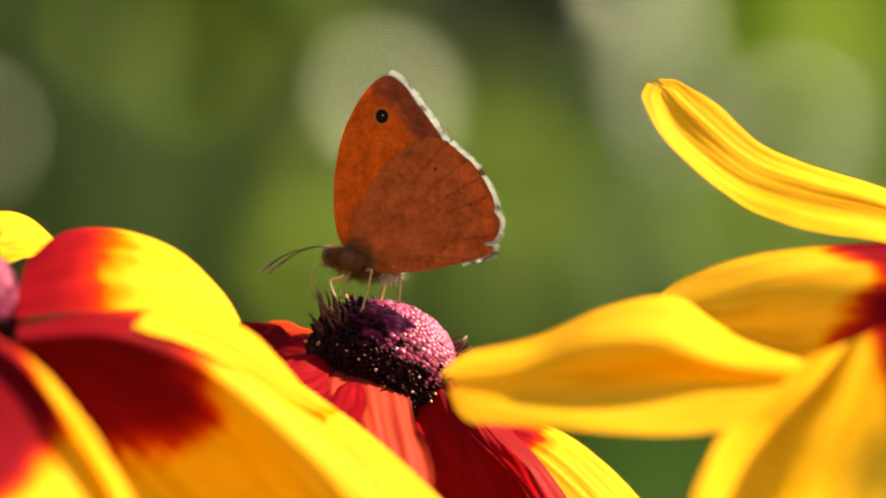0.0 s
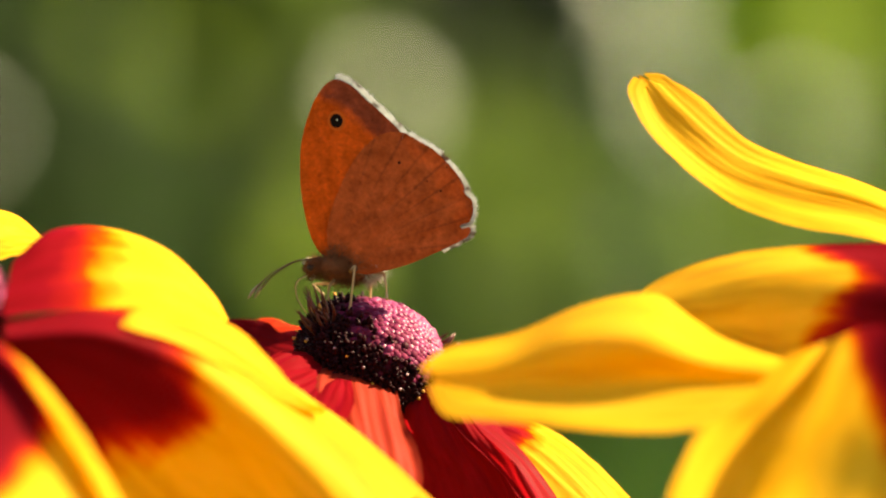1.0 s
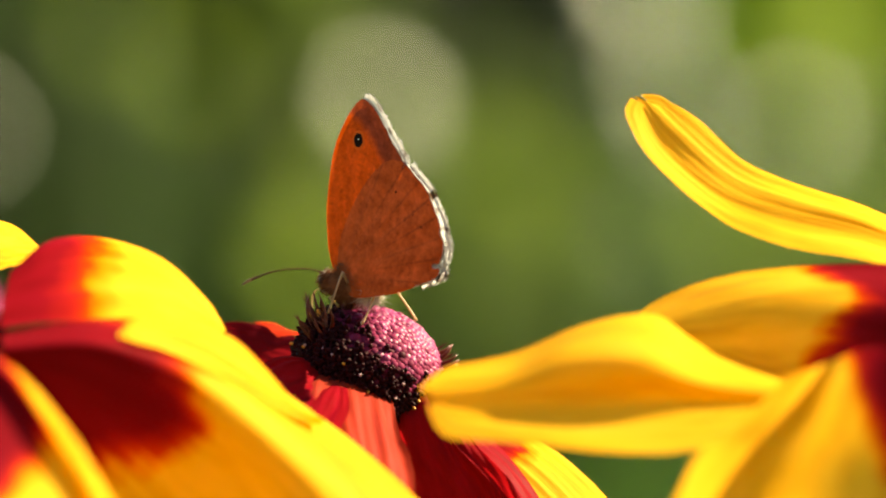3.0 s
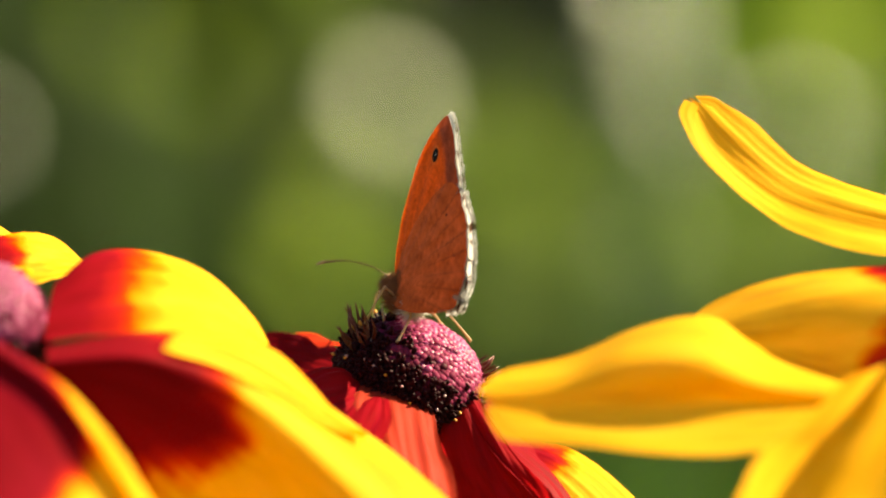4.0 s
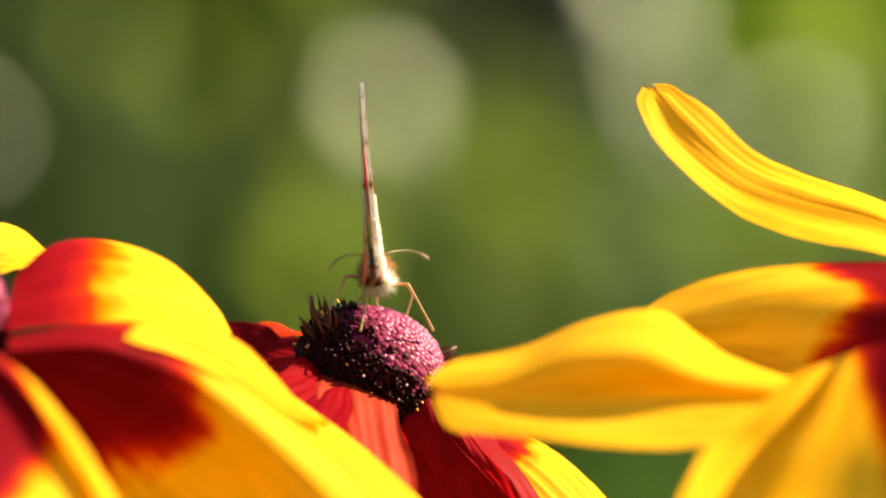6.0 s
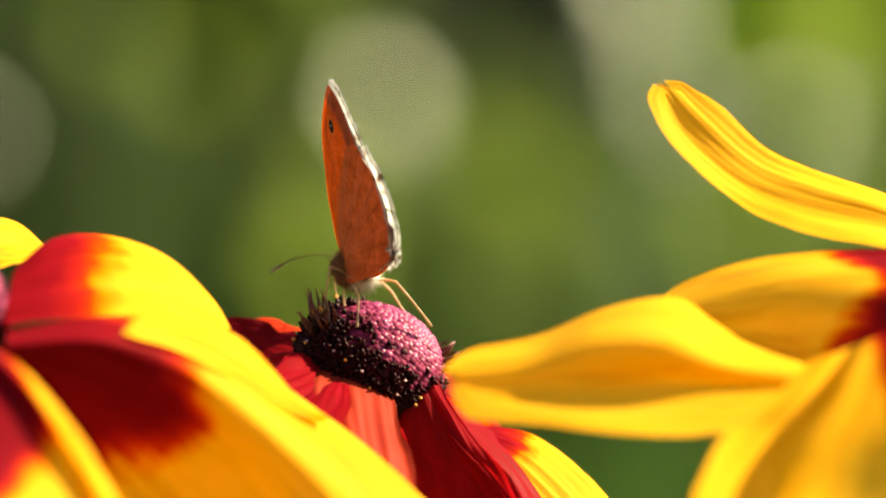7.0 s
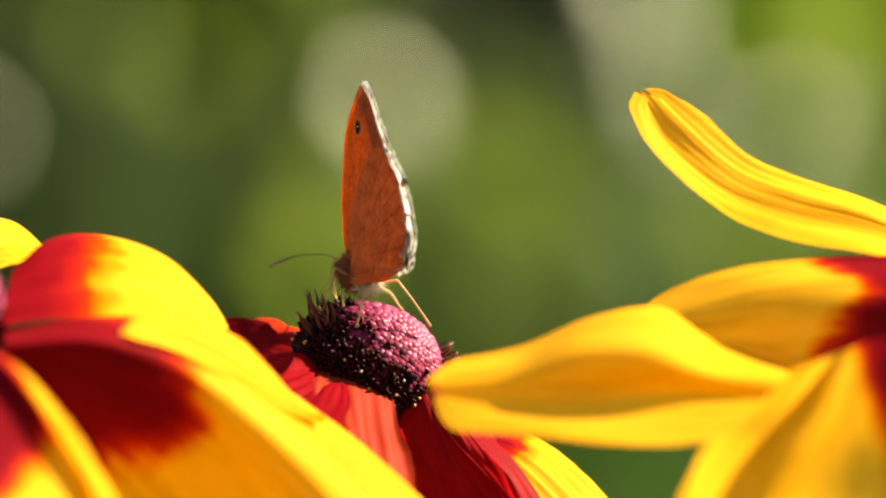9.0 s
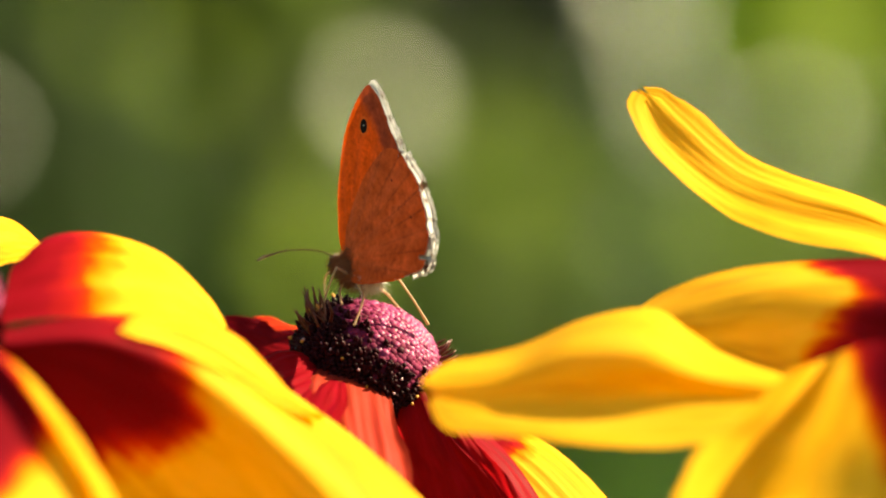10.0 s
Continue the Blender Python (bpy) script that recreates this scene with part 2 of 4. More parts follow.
def tube(points, radii, sides=8, steps=16):
    """Verts and faces of a tapered tube along a curve, closed at both ends."""
    line = spline(points, steps)
    verts, faces = [], []
    for i, p in enumerate(line):
        ahead = (line[min(i + 1, steps - 1)] - line[max(i - 1, 0)]).normalized()
        side = ahead.cross(Vector((0.31, 0.87, 0.38))).normalized()
        up = ahead.cross(side)
        s = i / (steps - 1) * (len(radii) - 1)
        k = min(int(s), len(radii) - 2)
        r = radii[k] + (radii[k + 1] - radii[k]) * (s - k)
        for j in range(sides):
            a = 2 * math.pi * j / sides
            verts.append(p + side * (r * math.cos(a)) + up * (r * math.sin(a)))
    for i in range(steps - 1):
        for j in range(sides):
            k = (j + 1) % sides
            faces.append((i * sides + j, i * sides + k, (i + 1) * sides + k, (i + 1) * sides + j))
    faces.append(tuple(range(sides - 1, -1, -1)))
    faces.append(tuple((steps - 1) * sides + j for j in range(sides)))
    return verts, faces


def tube_mesh(name, points, radii, material, sides=8, steps=16):
    verts, faces = tube([Vector(p) * MM for p in points], [r * MM for r in radii], sides, steps)
    return mesh_from(name, verts, faces, material)


def petal_mesh(points, side_base, side_tip, half, material, camber=0.45, ridge=0.11, notch=0.05, seed=0,
               shoulder=0.55, wave=0.4, ragged=0.05):
    """A ray petal along a curve: narrow at its base, grooved lengthwise, notched at its end."""
    nu, nv = 40, 29
    rnd = random.Random(seed)
    phase = [rnd.uniform(0, 6.28) for _ in range(5)]
    line = spline(points, nu)
    verts, uvs, faces = [], [], []
    middle = nu // 2
    face = Vector(side_base).lerp(Vector(side_tip), 0.5).cross(line[middle + 1] - line[middle - 1])
    flip = 1.0 if face.dot(Vector((0, -0.6, 0.8))) > 0 else -1.0
    for i in range(nu):
        u = i / (nu - 1)
        ahead = (line[min(i + 1, nu - 1)] - line[max(i - 1, 0)]).normalized()
        side = Vector(side_base).lerp(Vector(side_tip), u)
        side = (side - ahead * side.dot(ahead)).normalized()
        up = side.cross(ahead) * flip
        width = 0.34 + 0.66 * math.sin(min(u / shoulder, 1.0) * math.pi / 2) if u < shoulder else 1.0
        if u > shoulder:
            width = math.sqrt(max(0.0, 1 - 0.93 * ((u - shoulder) / (1 - shoulder)) ** 2.6))
        for j in range(nv):
            v = 2 * j / (nv - 1) - 1
            drift = noise.noise(Vector((v * 1.5, u * 2.2, seed * 3.7)))
            fold = ridge * (0.55 * math.cos(v * 9.5 + phase[0] + 2.2 * drift) + 0.4 * math.cos(v * 21 + phase[1] + 4 * drift))
            fold += ridge * 2.2 * noise.noise(Vector((v * 3.4, u * 2.0, seed * 1.3)))
            fold += 0.12 * noise.noise(Vector((v * 9, u * 7, seed * 2.1)))
            fold += wave * math.sin(u * 5 + phase[2]) * v * abs(v) + wave * 0.5 * math.sin(u * 9 + phase[3] + v * 2)
            bend = camber * min(1.0, 0.4 + u)
            rough = 1 + ragged * (noise.noise(Vector((u * 5, 4.0 * (v > 0), seed * 5.1))) + 0.5 * noise.noise(Vector((u * 13, 4.0 * (v > 0), seed))))
            arc = half * width * rough / bend
            p = (line[i] + side * (arc * math.sin(v * bend)) + up * (fold * min(1.0, u * 4) - arc * (1 - math.cos(v * bend))))
            ends = notch * (abs(math.sin(v * 3.6 + phase[4])) - 0.5) - 0.10 * v * v
            p += ahead * (half * 2 * ends * u ** 6)
            verts.append(p * MM)
            uvs.append((u, v * 0.5 + 0.5))
    for i in range(nu - 1):
        for j in range(nv - 1):
            a = i * nv + j
            faces.append((a, a + 1, a + nv + 1, a + nv))
    me = mesh_from("petal", verts, faces, material)
    layer = me.uv_layers.new(name="UVMap")
    for loop in me.loops:
        layer.data[loop.index].uv = uvs[loop.vertex_index]
    return me


def petal_loft(rails, material, seed=0, ridge=0.07, tip=None, notch=0.0, ragged=0.25):
    """A ray petal spread over curves that run along it, from its upper edge to its lower one: folds, fine grooves, an uneven edge."""
    nu, nv = 56, 41
    lines = [spline(r, nu) for r in rails]
    rows = []
    for i in range(nu):
        u = i / (nu - 1)
        fine = spline([line[i] for line in lines], 81)
        ahead = (lines[0][min(i + 1, nu - 1)] - lines[0][max(i - 1, 0)]).normalized()
        width = 1.0
        if tip is not None and u > tip:
            width = math.sqrt(1 - 0.9 * ((u - tip) / (1 - tip)) ** 2.4)
        row = []
        for j in range(nv):
            v = 2 * j / (nv - 1) - 1
            s = 40 + 40 * v * width
            k = min(int(s), 79)
            p = fine[k].lerp(fine[k + 1], s - k)
            p = p + ahead * (notch * (math.cos(v * 6.0) - 0.6) * u ** 12)
            row.append(p)
        rows.append(row)
    verts, uvs, faces = [], [], []
    for i in range(nu):
        u = i / (nu - 1)
        for j in range(nv):
            v = 2 * j / (nv - 1) - 1
            across = rows[i][min(j + 1, nv - 1)] - rows[i][max(j - 1, 0)]
            along = rows[min(i + 1, nu - 1)][j] - rows[max(i - 1, 0)][j]
            up = across.cross(along).normalized()
            drift = noise.noise(Vector((v * 1.5, u * 2.0, seed * 3.7)))
            fold = ridge * (0.6 * math.cos(v * 11 + seed + 2.5 * drift) + 0.35 * math.cos(v * 27 + 2 * seed + 5 * drift))
            fold += ridge * 2.0 * noise.noise(Vector((v * 3.4, u * 2.2, seed * 1.3)))
            rim = abs(v) ** 8
            out = across.normalized() * (1 if v > 0 else -1)
            edge = noise.noise(Vector((u * 6, 4.0 * (v > 0), seed * 5.1))) + 0.6 * noise.noise(Vector((u * 15, 4.0 * (v > 0), seed)))
            verts.append((rows[i][j] + up * (fold * min(1.0, u * 5)) + out * (rim * ragged * edge)) * MM)
            uvs.append((u, v * 0.5 + 0.5))
    for i in range(nu - 1):
        for j in range(nv - 1):
            a = i * nv + j
            faces.append((a, a + 1, a + nv + 1, a + nv))
    me = mesh_from("petal", verts, faces, material)
    layer = me.uv_layers.new(name="UVMap")
    for loop in me.loops:
        layer.data[loop.index].uv = uvs[loop.vertex_index]
    return me


def ball_template(rings=5, seg=8):
    verts = [(0, 0, 1)]
    faces = []
    for i in range(1, rings):
        a = math.pi * i / rings
        for j in range(seg):
            b = 2 * math.pi * j / seg
            verts.append((math.sin(a) * math.cos(b), math.sin(a) * math.sin(b), math.cos(a)))
    verts.append((0, 0, -1))
    last = len(verts) - 1
    for j in range(seg):
        k = (j + 1) % seg
        faces.append((0, 1 + j, 1 + k))
        for i in range(rings - 2):
            faces.append((1 + i * seg + j, 1 + (i + 1) * seg + j, 1 + (i + 1) * seg + k, 1 + i * seg + k))
        faces.append((last, 1 + (rings - 2) * seg + k, 1 + (rings - 2) * seg + j))
    return verts, faces


BALL = ball_template()


def joined(name, items, material, smooth=True):
    """One mesh from many (verts, faces) pieces."""
    verts, faces = [], []
    for v, f in items:
        n = len(verts)
        verts.extend(v)
        faces.extend(tuple(i + n for i in face) for face in f)
    return mesh_from(name, verts, faces, material, smooth)


def ellipsoid(centre, axis, radius, length):
    q = Vector(axis).normalized().to_track_quat("Z", "Y").to_matrix()
    return [Vector(centre) + q @ Vector((x * radius, y * radius, z * length)) for x, y, z in BALL[0]], BALL[1]


# ---- flower heads ----
def disc(parent, radius, height, n_buds, lit_reach, lopsided, seed):
    """The domed centre: packed mauve buds on top, dark open florets with split anthers round them; shade is put into
    the colours away from the sun.
    """
    rnd = random.Random(seed)
    core_v, core_f = ball_template(16, 28)
    core = part("disc_core", mesh_from("disc_core", [Vector((x * radius * 0.97, y * radius * 0.97, z * height * 0.97)) * MM
                                                     for x, y, z in core_v], core_f, DISC_DARK), parent)
    buds, wine, dull, chaff, pollen, stigma = [], [], [], [], [], []
    limit = radians(118)
    # sunny: the lit side; buds take darker colours away from it as painted shade
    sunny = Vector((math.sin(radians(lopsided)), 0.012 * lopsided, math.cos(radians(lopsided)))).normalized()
    for i in range(n_buds):
        polar = math.acos(1 - (i + 0.5) / n_buds * (1 - math.cos(limit)))
        turn = i * 2.399963
        s = Vector((math.sin(polar) * math.cos(turn), math.sin(polar) * math.sin(turn), math.cos(polar)))
        place = Vector((s.x * radius, s.y * radius, s.z * height))
        out = Vector((s.x / radius, s.y / radius, s.z / height)).normalized()
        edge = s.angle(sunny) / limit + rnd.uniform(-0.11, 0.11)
        if edge < lit_reach * 1.5 and (edge < lit_reach * 1.25 or rnd.random() < 0.6):
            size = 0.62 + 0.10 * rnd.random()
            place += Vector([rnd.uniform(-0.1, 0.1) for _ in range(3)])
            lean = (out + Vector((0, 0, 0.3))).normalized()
            shadiness = edge + rnd.uniform(-0.09, 0.07)
            kind = buds if shadiness < lit_reach * 0.86 else wine if shadiness < lit_reach * 1.25 else dull
            kind.append(([p * MM for p in ellipsoid(place - out * rnd.uniform(0.32, 0.39), lean, size, size * 0.64)[0]], BALL[1]))
        else:
            tip = place + (out + Vector([rnd.uniform(-0.5, 0.5) for _ in range(3)])) * rnd.uniform(0.3, 0.8)
            v, f = tube([place * MM, (place * 0.5 + tip * 0.5 + out * 0.1) * MM, tip * MM],
                        [0.36 * MM, 0.30 * MM, 0.10 * MM], 5, 4)
            chaff.append((v, f))
            aside = place + Vector([rnd.uniform(-0.5, 0.5) for _ in range(3)])
            tip2 = aside + (out + Vector([rnd.uniform(-0.7, 0.7) for _ in range(3)])) * rnd.uniform(0.3, 0.8)
            chaff.append(tube([aside * MM, (aside * 0.5 + tip2 * 0.5) * MM, tip2 * MM], [0.3 * MM, 0.28 * MM, 0.1 * MM], 5, 4))
            if rnd.random() < 0.02:
                pollen.append(([p * MM for p in ellipsoid(tip, out, 0.2, 0.32)[0]], BALL[1]))
            elif rnd.random() < 0.04:
                stigma.append(([p * MM for p in ellipsoid(tip2, out, 0.2, 0.2)[0]], BALL[1]))
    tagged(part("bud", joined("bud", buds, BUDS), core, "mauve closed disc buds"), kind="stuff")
    tagged(part("bud", joined("bud", wine, WINE_BUDS), core, "wine-red disc buds, half shade put into their colour"), kind="stuff")
    tagged(part("bud", joined("bud", dull, SHADED_BUDS), core, "dark maroon disc buds, shade put into their colour"), kind="stuff")
    tagged(part("floret", joined("floret", chaff, DISC_DARK), core, "dark brown open florets, deepened by shade put into their colour"), kind="stuff")
    tagged(part("pollen_grain", joined("pollen_grain", pollen, POLLEN), core, "orange pollen grains"), kind="stuff")
    tagged(part("stigma", joined("stigma", stigma, STIGMA), core, "pale pink shiny stigma tips"), kind="stuff")
    return core


def stem(parent, foot, head):
    """A hairy green stalk from the ground up to the head, in the head's space."""
    mid = [(a + b) / 2 for a, b in zip(foot, head)]
    part("stem", tube_mesh("stem", [foot, (mid[0] + 6, mid[1] + 4, mid[2]), head], [3.2, 2.6, 2.2], STEM, 10, 24), parent,
         "hairy green stem")


broad_petals = {}


def flower(name, label, at, petals, disc_tilt, disc_size, seed, foot, extra=(), broad=()):
    """A head with its own origin; petal curves are in millimetres about the common axis."""
    head = new(name)
    head.empty_display_size = 0.02
    head.matrix_basis = Matrix.Translation(world(*at))
    tagged(head, label, "flower", "gloriosa daisies")
    centre = Vector(at)
    for k, (pts, s0, s1, half, material, opts) in enumerate(petals):
        me = petal_mesh([Vector(p) - centre for p in pts], s0, s1, half, material, seed=seed * 31 + k, **opts)
        part("petal", me, head)
    for rails, material, opts in broad:
        me = petal_loft([[Vector(p) - centre for p in r] for r in rails], material, **opts)
        broad_petals.setdefault(seed, []).append(part("petal", me, head))
    tilt = Matrix.Rotation(radians(disc_tilt[0]), 4, "Y") @ Matrix.Rotation(radians(disc_tilt[1]), 4, "X")
    core = disc(head, *disc_size, seed)
    core.matrix_basis = tilt
    # petals round the rest of the rim
    for k, (turn, length, half, sink, material) in enumerate(extra):
        a = radians(turn)
        out = Vector((math.cos(a), math.sin(a), 0))
        r = disc_size[0] * 0.8
        pts = [tilt @ (out * (r + length * f) + Vector((0, 0, -3 - sink * f * f))) for f in (0, 0.3, 0.6, 1.0)]
        side = tilt @ Vector((-math.sin(a), math.cos(a), 0))
        part("petal", petal_mesh(pts, side, side, half, material, seed=seed * 57 + k), head)
    stem(head, Vector(foot) - centre, tilt @ Vector((0, 0, -disc_size[1] * 0.7)))
    return head


# curves along the petals that show, from edge to edge, base first
MIDDLE_PETALS = (
    # the petal before the cone, sunlit sheen put into its rose-red
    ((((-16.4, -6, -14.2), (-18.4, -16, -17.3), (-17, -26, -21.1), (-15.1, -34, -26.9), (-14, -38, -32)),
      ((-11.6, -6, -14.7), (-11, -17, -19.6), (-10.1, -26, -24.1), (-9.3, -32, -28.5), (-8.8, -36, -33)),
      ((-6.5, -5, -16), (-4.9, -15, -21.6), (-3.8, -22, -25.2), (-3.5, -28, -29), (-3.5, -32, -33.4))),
     LIT_RED, {'tip': None, 'seed': 9, 'ridge': 0.4}),
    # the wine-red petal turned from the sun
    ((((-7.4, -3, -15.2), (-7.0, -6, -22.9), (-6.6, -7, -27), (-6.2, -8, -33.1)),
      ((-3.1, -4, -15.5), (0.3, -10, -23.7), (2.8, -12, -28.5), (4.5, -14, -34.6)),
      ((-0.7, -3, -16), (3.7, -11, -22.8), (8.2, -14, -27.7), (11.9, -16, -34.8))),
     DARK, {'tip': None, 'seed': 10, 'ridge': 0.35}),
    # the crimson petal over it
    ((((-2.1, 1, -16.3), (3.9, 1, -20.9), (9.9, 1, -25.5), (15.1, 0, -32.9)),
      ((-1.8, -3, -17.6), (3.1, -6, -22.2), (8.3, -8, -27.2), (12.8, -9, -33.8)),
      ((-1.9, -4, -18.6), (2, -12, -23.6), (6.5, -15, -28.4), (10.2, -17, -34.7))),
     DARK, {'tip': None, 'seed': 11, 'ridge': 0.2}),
    # the petal with a yellow end
    ((((2.5, 4, -21.6), (9.4, 4, -22.2), (13.4, 3, -24.2), (18.1, 2, -28.2), (23.3, 0, -34)),
      ((2.4, 0, -22.2), (7.9, -1, -23.5), (11.9, -2, -26.2), (16.1, -3, -30.5), (20.3, -4, -35.8)),
      ((2.1, -3, -23), (6.1, -4, -25.2), (10, -5, -28.7), (13.9, -6, -33), (17.4, -7, -37.5))),
     HALF, {'tip': None, 'seed': 12}),
)
LEFT_PETALS = (
    # the small petal at the back
    ((((-59.3, -20, 2.9), (-54.2, -16, 3.7), (-51.1, -12, 3), (-48, -10, 0.6)),
      ((-58.8, -26, 0.6), (-53.8, -22, 1.2), (-50.7, -18, 0.9), (-47.8, -13, 0.1)),
      ((-58.7, -28, -2.8), (-53.6, -24, -2.4), (-50.6, -20, -1.8), (-48.1, -14, -0.8))),
     GOLD, {'tip': 0.8, 'seed': 5}),
    # the broad upper petal
    ((((-49.2, -30, -2.7), (-45, -24, 0.2), (-38.5, -19, 0.2), (-32.6, -16, -2.8), (-27.2, -18, -7.8), (-25.5, -20, -9.8)),
      ((-49.8, -37, -2.6), (-45.5, -31, 0.8), (-39.2, -26, 1), (-32.6, -24, -1.3), (-27.4, -24, -6), (-25.3, -24, -9.4)),
      ((-50.3, -48, -8.8), (-43.7, -45, -8.2), (-36.1, -41, -8.1), (-31.1, -38, -8.9), (-27.3, -33, -9.9), (-25.5, -28, -10.2))),
     HALF, {'tip': 0.8, 'seed': 6}),
    # the long petal folded over its ridge
    ((((-49.9, -50, -9.5), (-38.7, -43, -7.8), (-27.2, -37, -8.5), (-18.7, -34, -15.8), (-9.5, -34, -22.5), (-0.9, -36, -30.3)),
      ((-49.4, -58, -11), (-38.7, -55, -11.1), (-30.6, -50, -14.6), (-23.6, -47, -19.8), (-16.5, -46, -26.7), (-10, -47, -34.4)),
      ((-51, -53, -13.6), (-44.9, -47, -21.5), (-39.4, -41, -28.8), (-33.7, -38, -34.8), (-27.8, -37, -38.8), (-19.9, -38, -42.7))),
     FOLD, {'tip': None, 'seed': 7, 'ridge': 0.12}),
    # the pointed petal that lies on it
    ((((-36.8, -47, -9.2), (-35.2, -45.5, -8), (-31.2, -43.5, -8.1), (-27.2, -40.5, -8.8), (-23.1, -38, -10.8), (-19.8, -37, -14.1), (-16.5, -37, -17.8), (-14.6, -37, -19.2), (-13.5, -37, -19.7)),
      ((-36.8, -50, -9.4), (-35.2, -49.5, -8.9), (-31.4, -46.5, -9.4), (-26.9, -44, -10.9), (-22.6, -41.5, -13.5), (-19, -39.5, -16.6), (-16.2, -38.5, -18.6), (-14.6, -38, -19.5), (-13.6, -38, -19.8)),
      ((-36.5, -52.5, -9.7), (-34.8, -52.5, -10.3), (-31.3, -50, -11.3), (-26.6, -47, -13.6), (-22.1, -43.5, -16.5), (-18.5, -41, -18.8), (-16, -39.5, -19.8), (-14.5, -38.5, -20.1), (-13.6, -38.5, -19.9))),
     PURE, {'tip': 0.9, 'seed': 13, 'ridge': 0.14}),
    # the front petal with a turned edge
    ((((-54.5, -66, -8.3), (-46.5, -72, -13.3), (-41.2, -78, -18.7), (-37.3, -82, -24.2), (-32.8, -86, -32)),
      ((-55, -69, -9), (-47.3, -75, -13.9), (-42.1, -81, -19.6), (-38.2, -85, -25), (-33.8, -89, -32.4)),
      ((-55.8, -68, -9.8), (-48.4, -74, -15), (-43.2, -79, -20.7), (-39.4, -83, -26), (-35.1, -87, -33.3)),
      ((-59.9, -76, -14.4), (-55.3, -88, -21.5), (-52.2, -96, -26.7), (-49.5, -101, -30.7), (-45.5, -107, -34.6))),
     TURNED, {'tip': None, 'seed': 8}),
)
RIGHT_PETALS = (
    # the raised upper petal
    ((((60.4, -14, 1.5), (51.6, -13, 5.7), (43.7, -13, 8.3), (36.9, -14, 11.1), (30.8, -14, 16.4), (26.1, -14, 19.4)),
      ((60, -19, -0.2), (51.2, -18, 3.9), (42.7, -17, 6.4), (35.7, -16, 9.2), (29.1, -16, 14.6), (24.6, -15, 18.9)),
      ((59.1, -21, -1.5), (51.1, -20, 1.7), (41.2, -19, 4), (33.9, -18, 6.8), (27, -17, 12.7), (23.4, -15.5, 18.5)),
      ((58.5, -29, -3.2), (50.6, -27, -0.7), (41.6, -24, 0.9), (33.8, -21, 4.1), (25.4, -20, 11.2), (22, -17, 17.7))),
     PURE, {'tip': 0.95, 'notch': 0.9, 'seed': 1}),
    # the petal behind, its foot red
    ((((55, -31, -0.8), (45.9, -29, -0.9), (38, -28, -1.5), (30.7, -27, -3.1), (22.8, -26, -6.5)),
      ((54, -44, -5.7), (45, -42, -5.2), (38, -40, -5.6), (30.9, -37, -7), (23.5, -33, -8.1)),
      ((53.7, -47, -15.4), (44.7, -45, -15.3), (38.4, -43, -15), (32, -40, -13), (24.4, -35, -10))),
     FOOT, {'tip': 0.85, 'seed': 2}),
    # the long petal that reaches the cone
    ((((41.7, -41, -13.7), (31.3, -41, -10.6), (24.9, -41, -6.6), (17, -42, -7.8), (8.5, -43, -11.3), (-0.4, -44, -13.1)),
      ((41, -54, -15.4), (31.4, -54, -14), (23.7, -54, -11.4), (15.4, -53, -11.6), (7.7, -52, -14.1), (-1.6, -51, -15.1)),
      ((39.5, -56, -16.7), (31.9, -56, -17.2), (24.8, -56, -17.3), (15.9, -55, -17.5), (7.6, -54, -17.3), (-0.7, -53, -17)),
      ((38.3, -66, -18.3), (32.6, -66, -20.9), (24.5, -65, -22.1), (15.7, -63, -21.6), (8.1, -60, -20.8), (-0.7, -57, -20.3))),
     PURE, {'tip': 0.93, 'notch': 0.7, 'seed': 3}),
    # the petal that hangs towards the front
    ((((39, -66, -13.4), (33.3, -72, -18.6), (29.1, -77, -21.3), (26.4, -82, -25.7), (24.3, -87, -31.1)),
      ((44.5, -59, -11.7), (41, -64, -17.1), (37.2, -68, -21.7), (34.1, -73, -26.8), (32.2, -78, -32.2)),
      ((49, -68, -9.9), (46.7, -74, -15.4), (44.1, -79, -21.4), (41.3, -84, -27.1), (39.6, -89, -32.4)),
      ((54, -76, -11.4), (52.8, -83, -17.4), (51.6, -89, -23.4), (48.6, -95, -29.2), (47.1, -100, -34.4))),
     SIDE, {'tip': None, 'seed': 4, 'ridge': 0.06}),
)

# the head on which the butterfly sits
MIDDLE_AT = (-8.8, 0, -13.8)
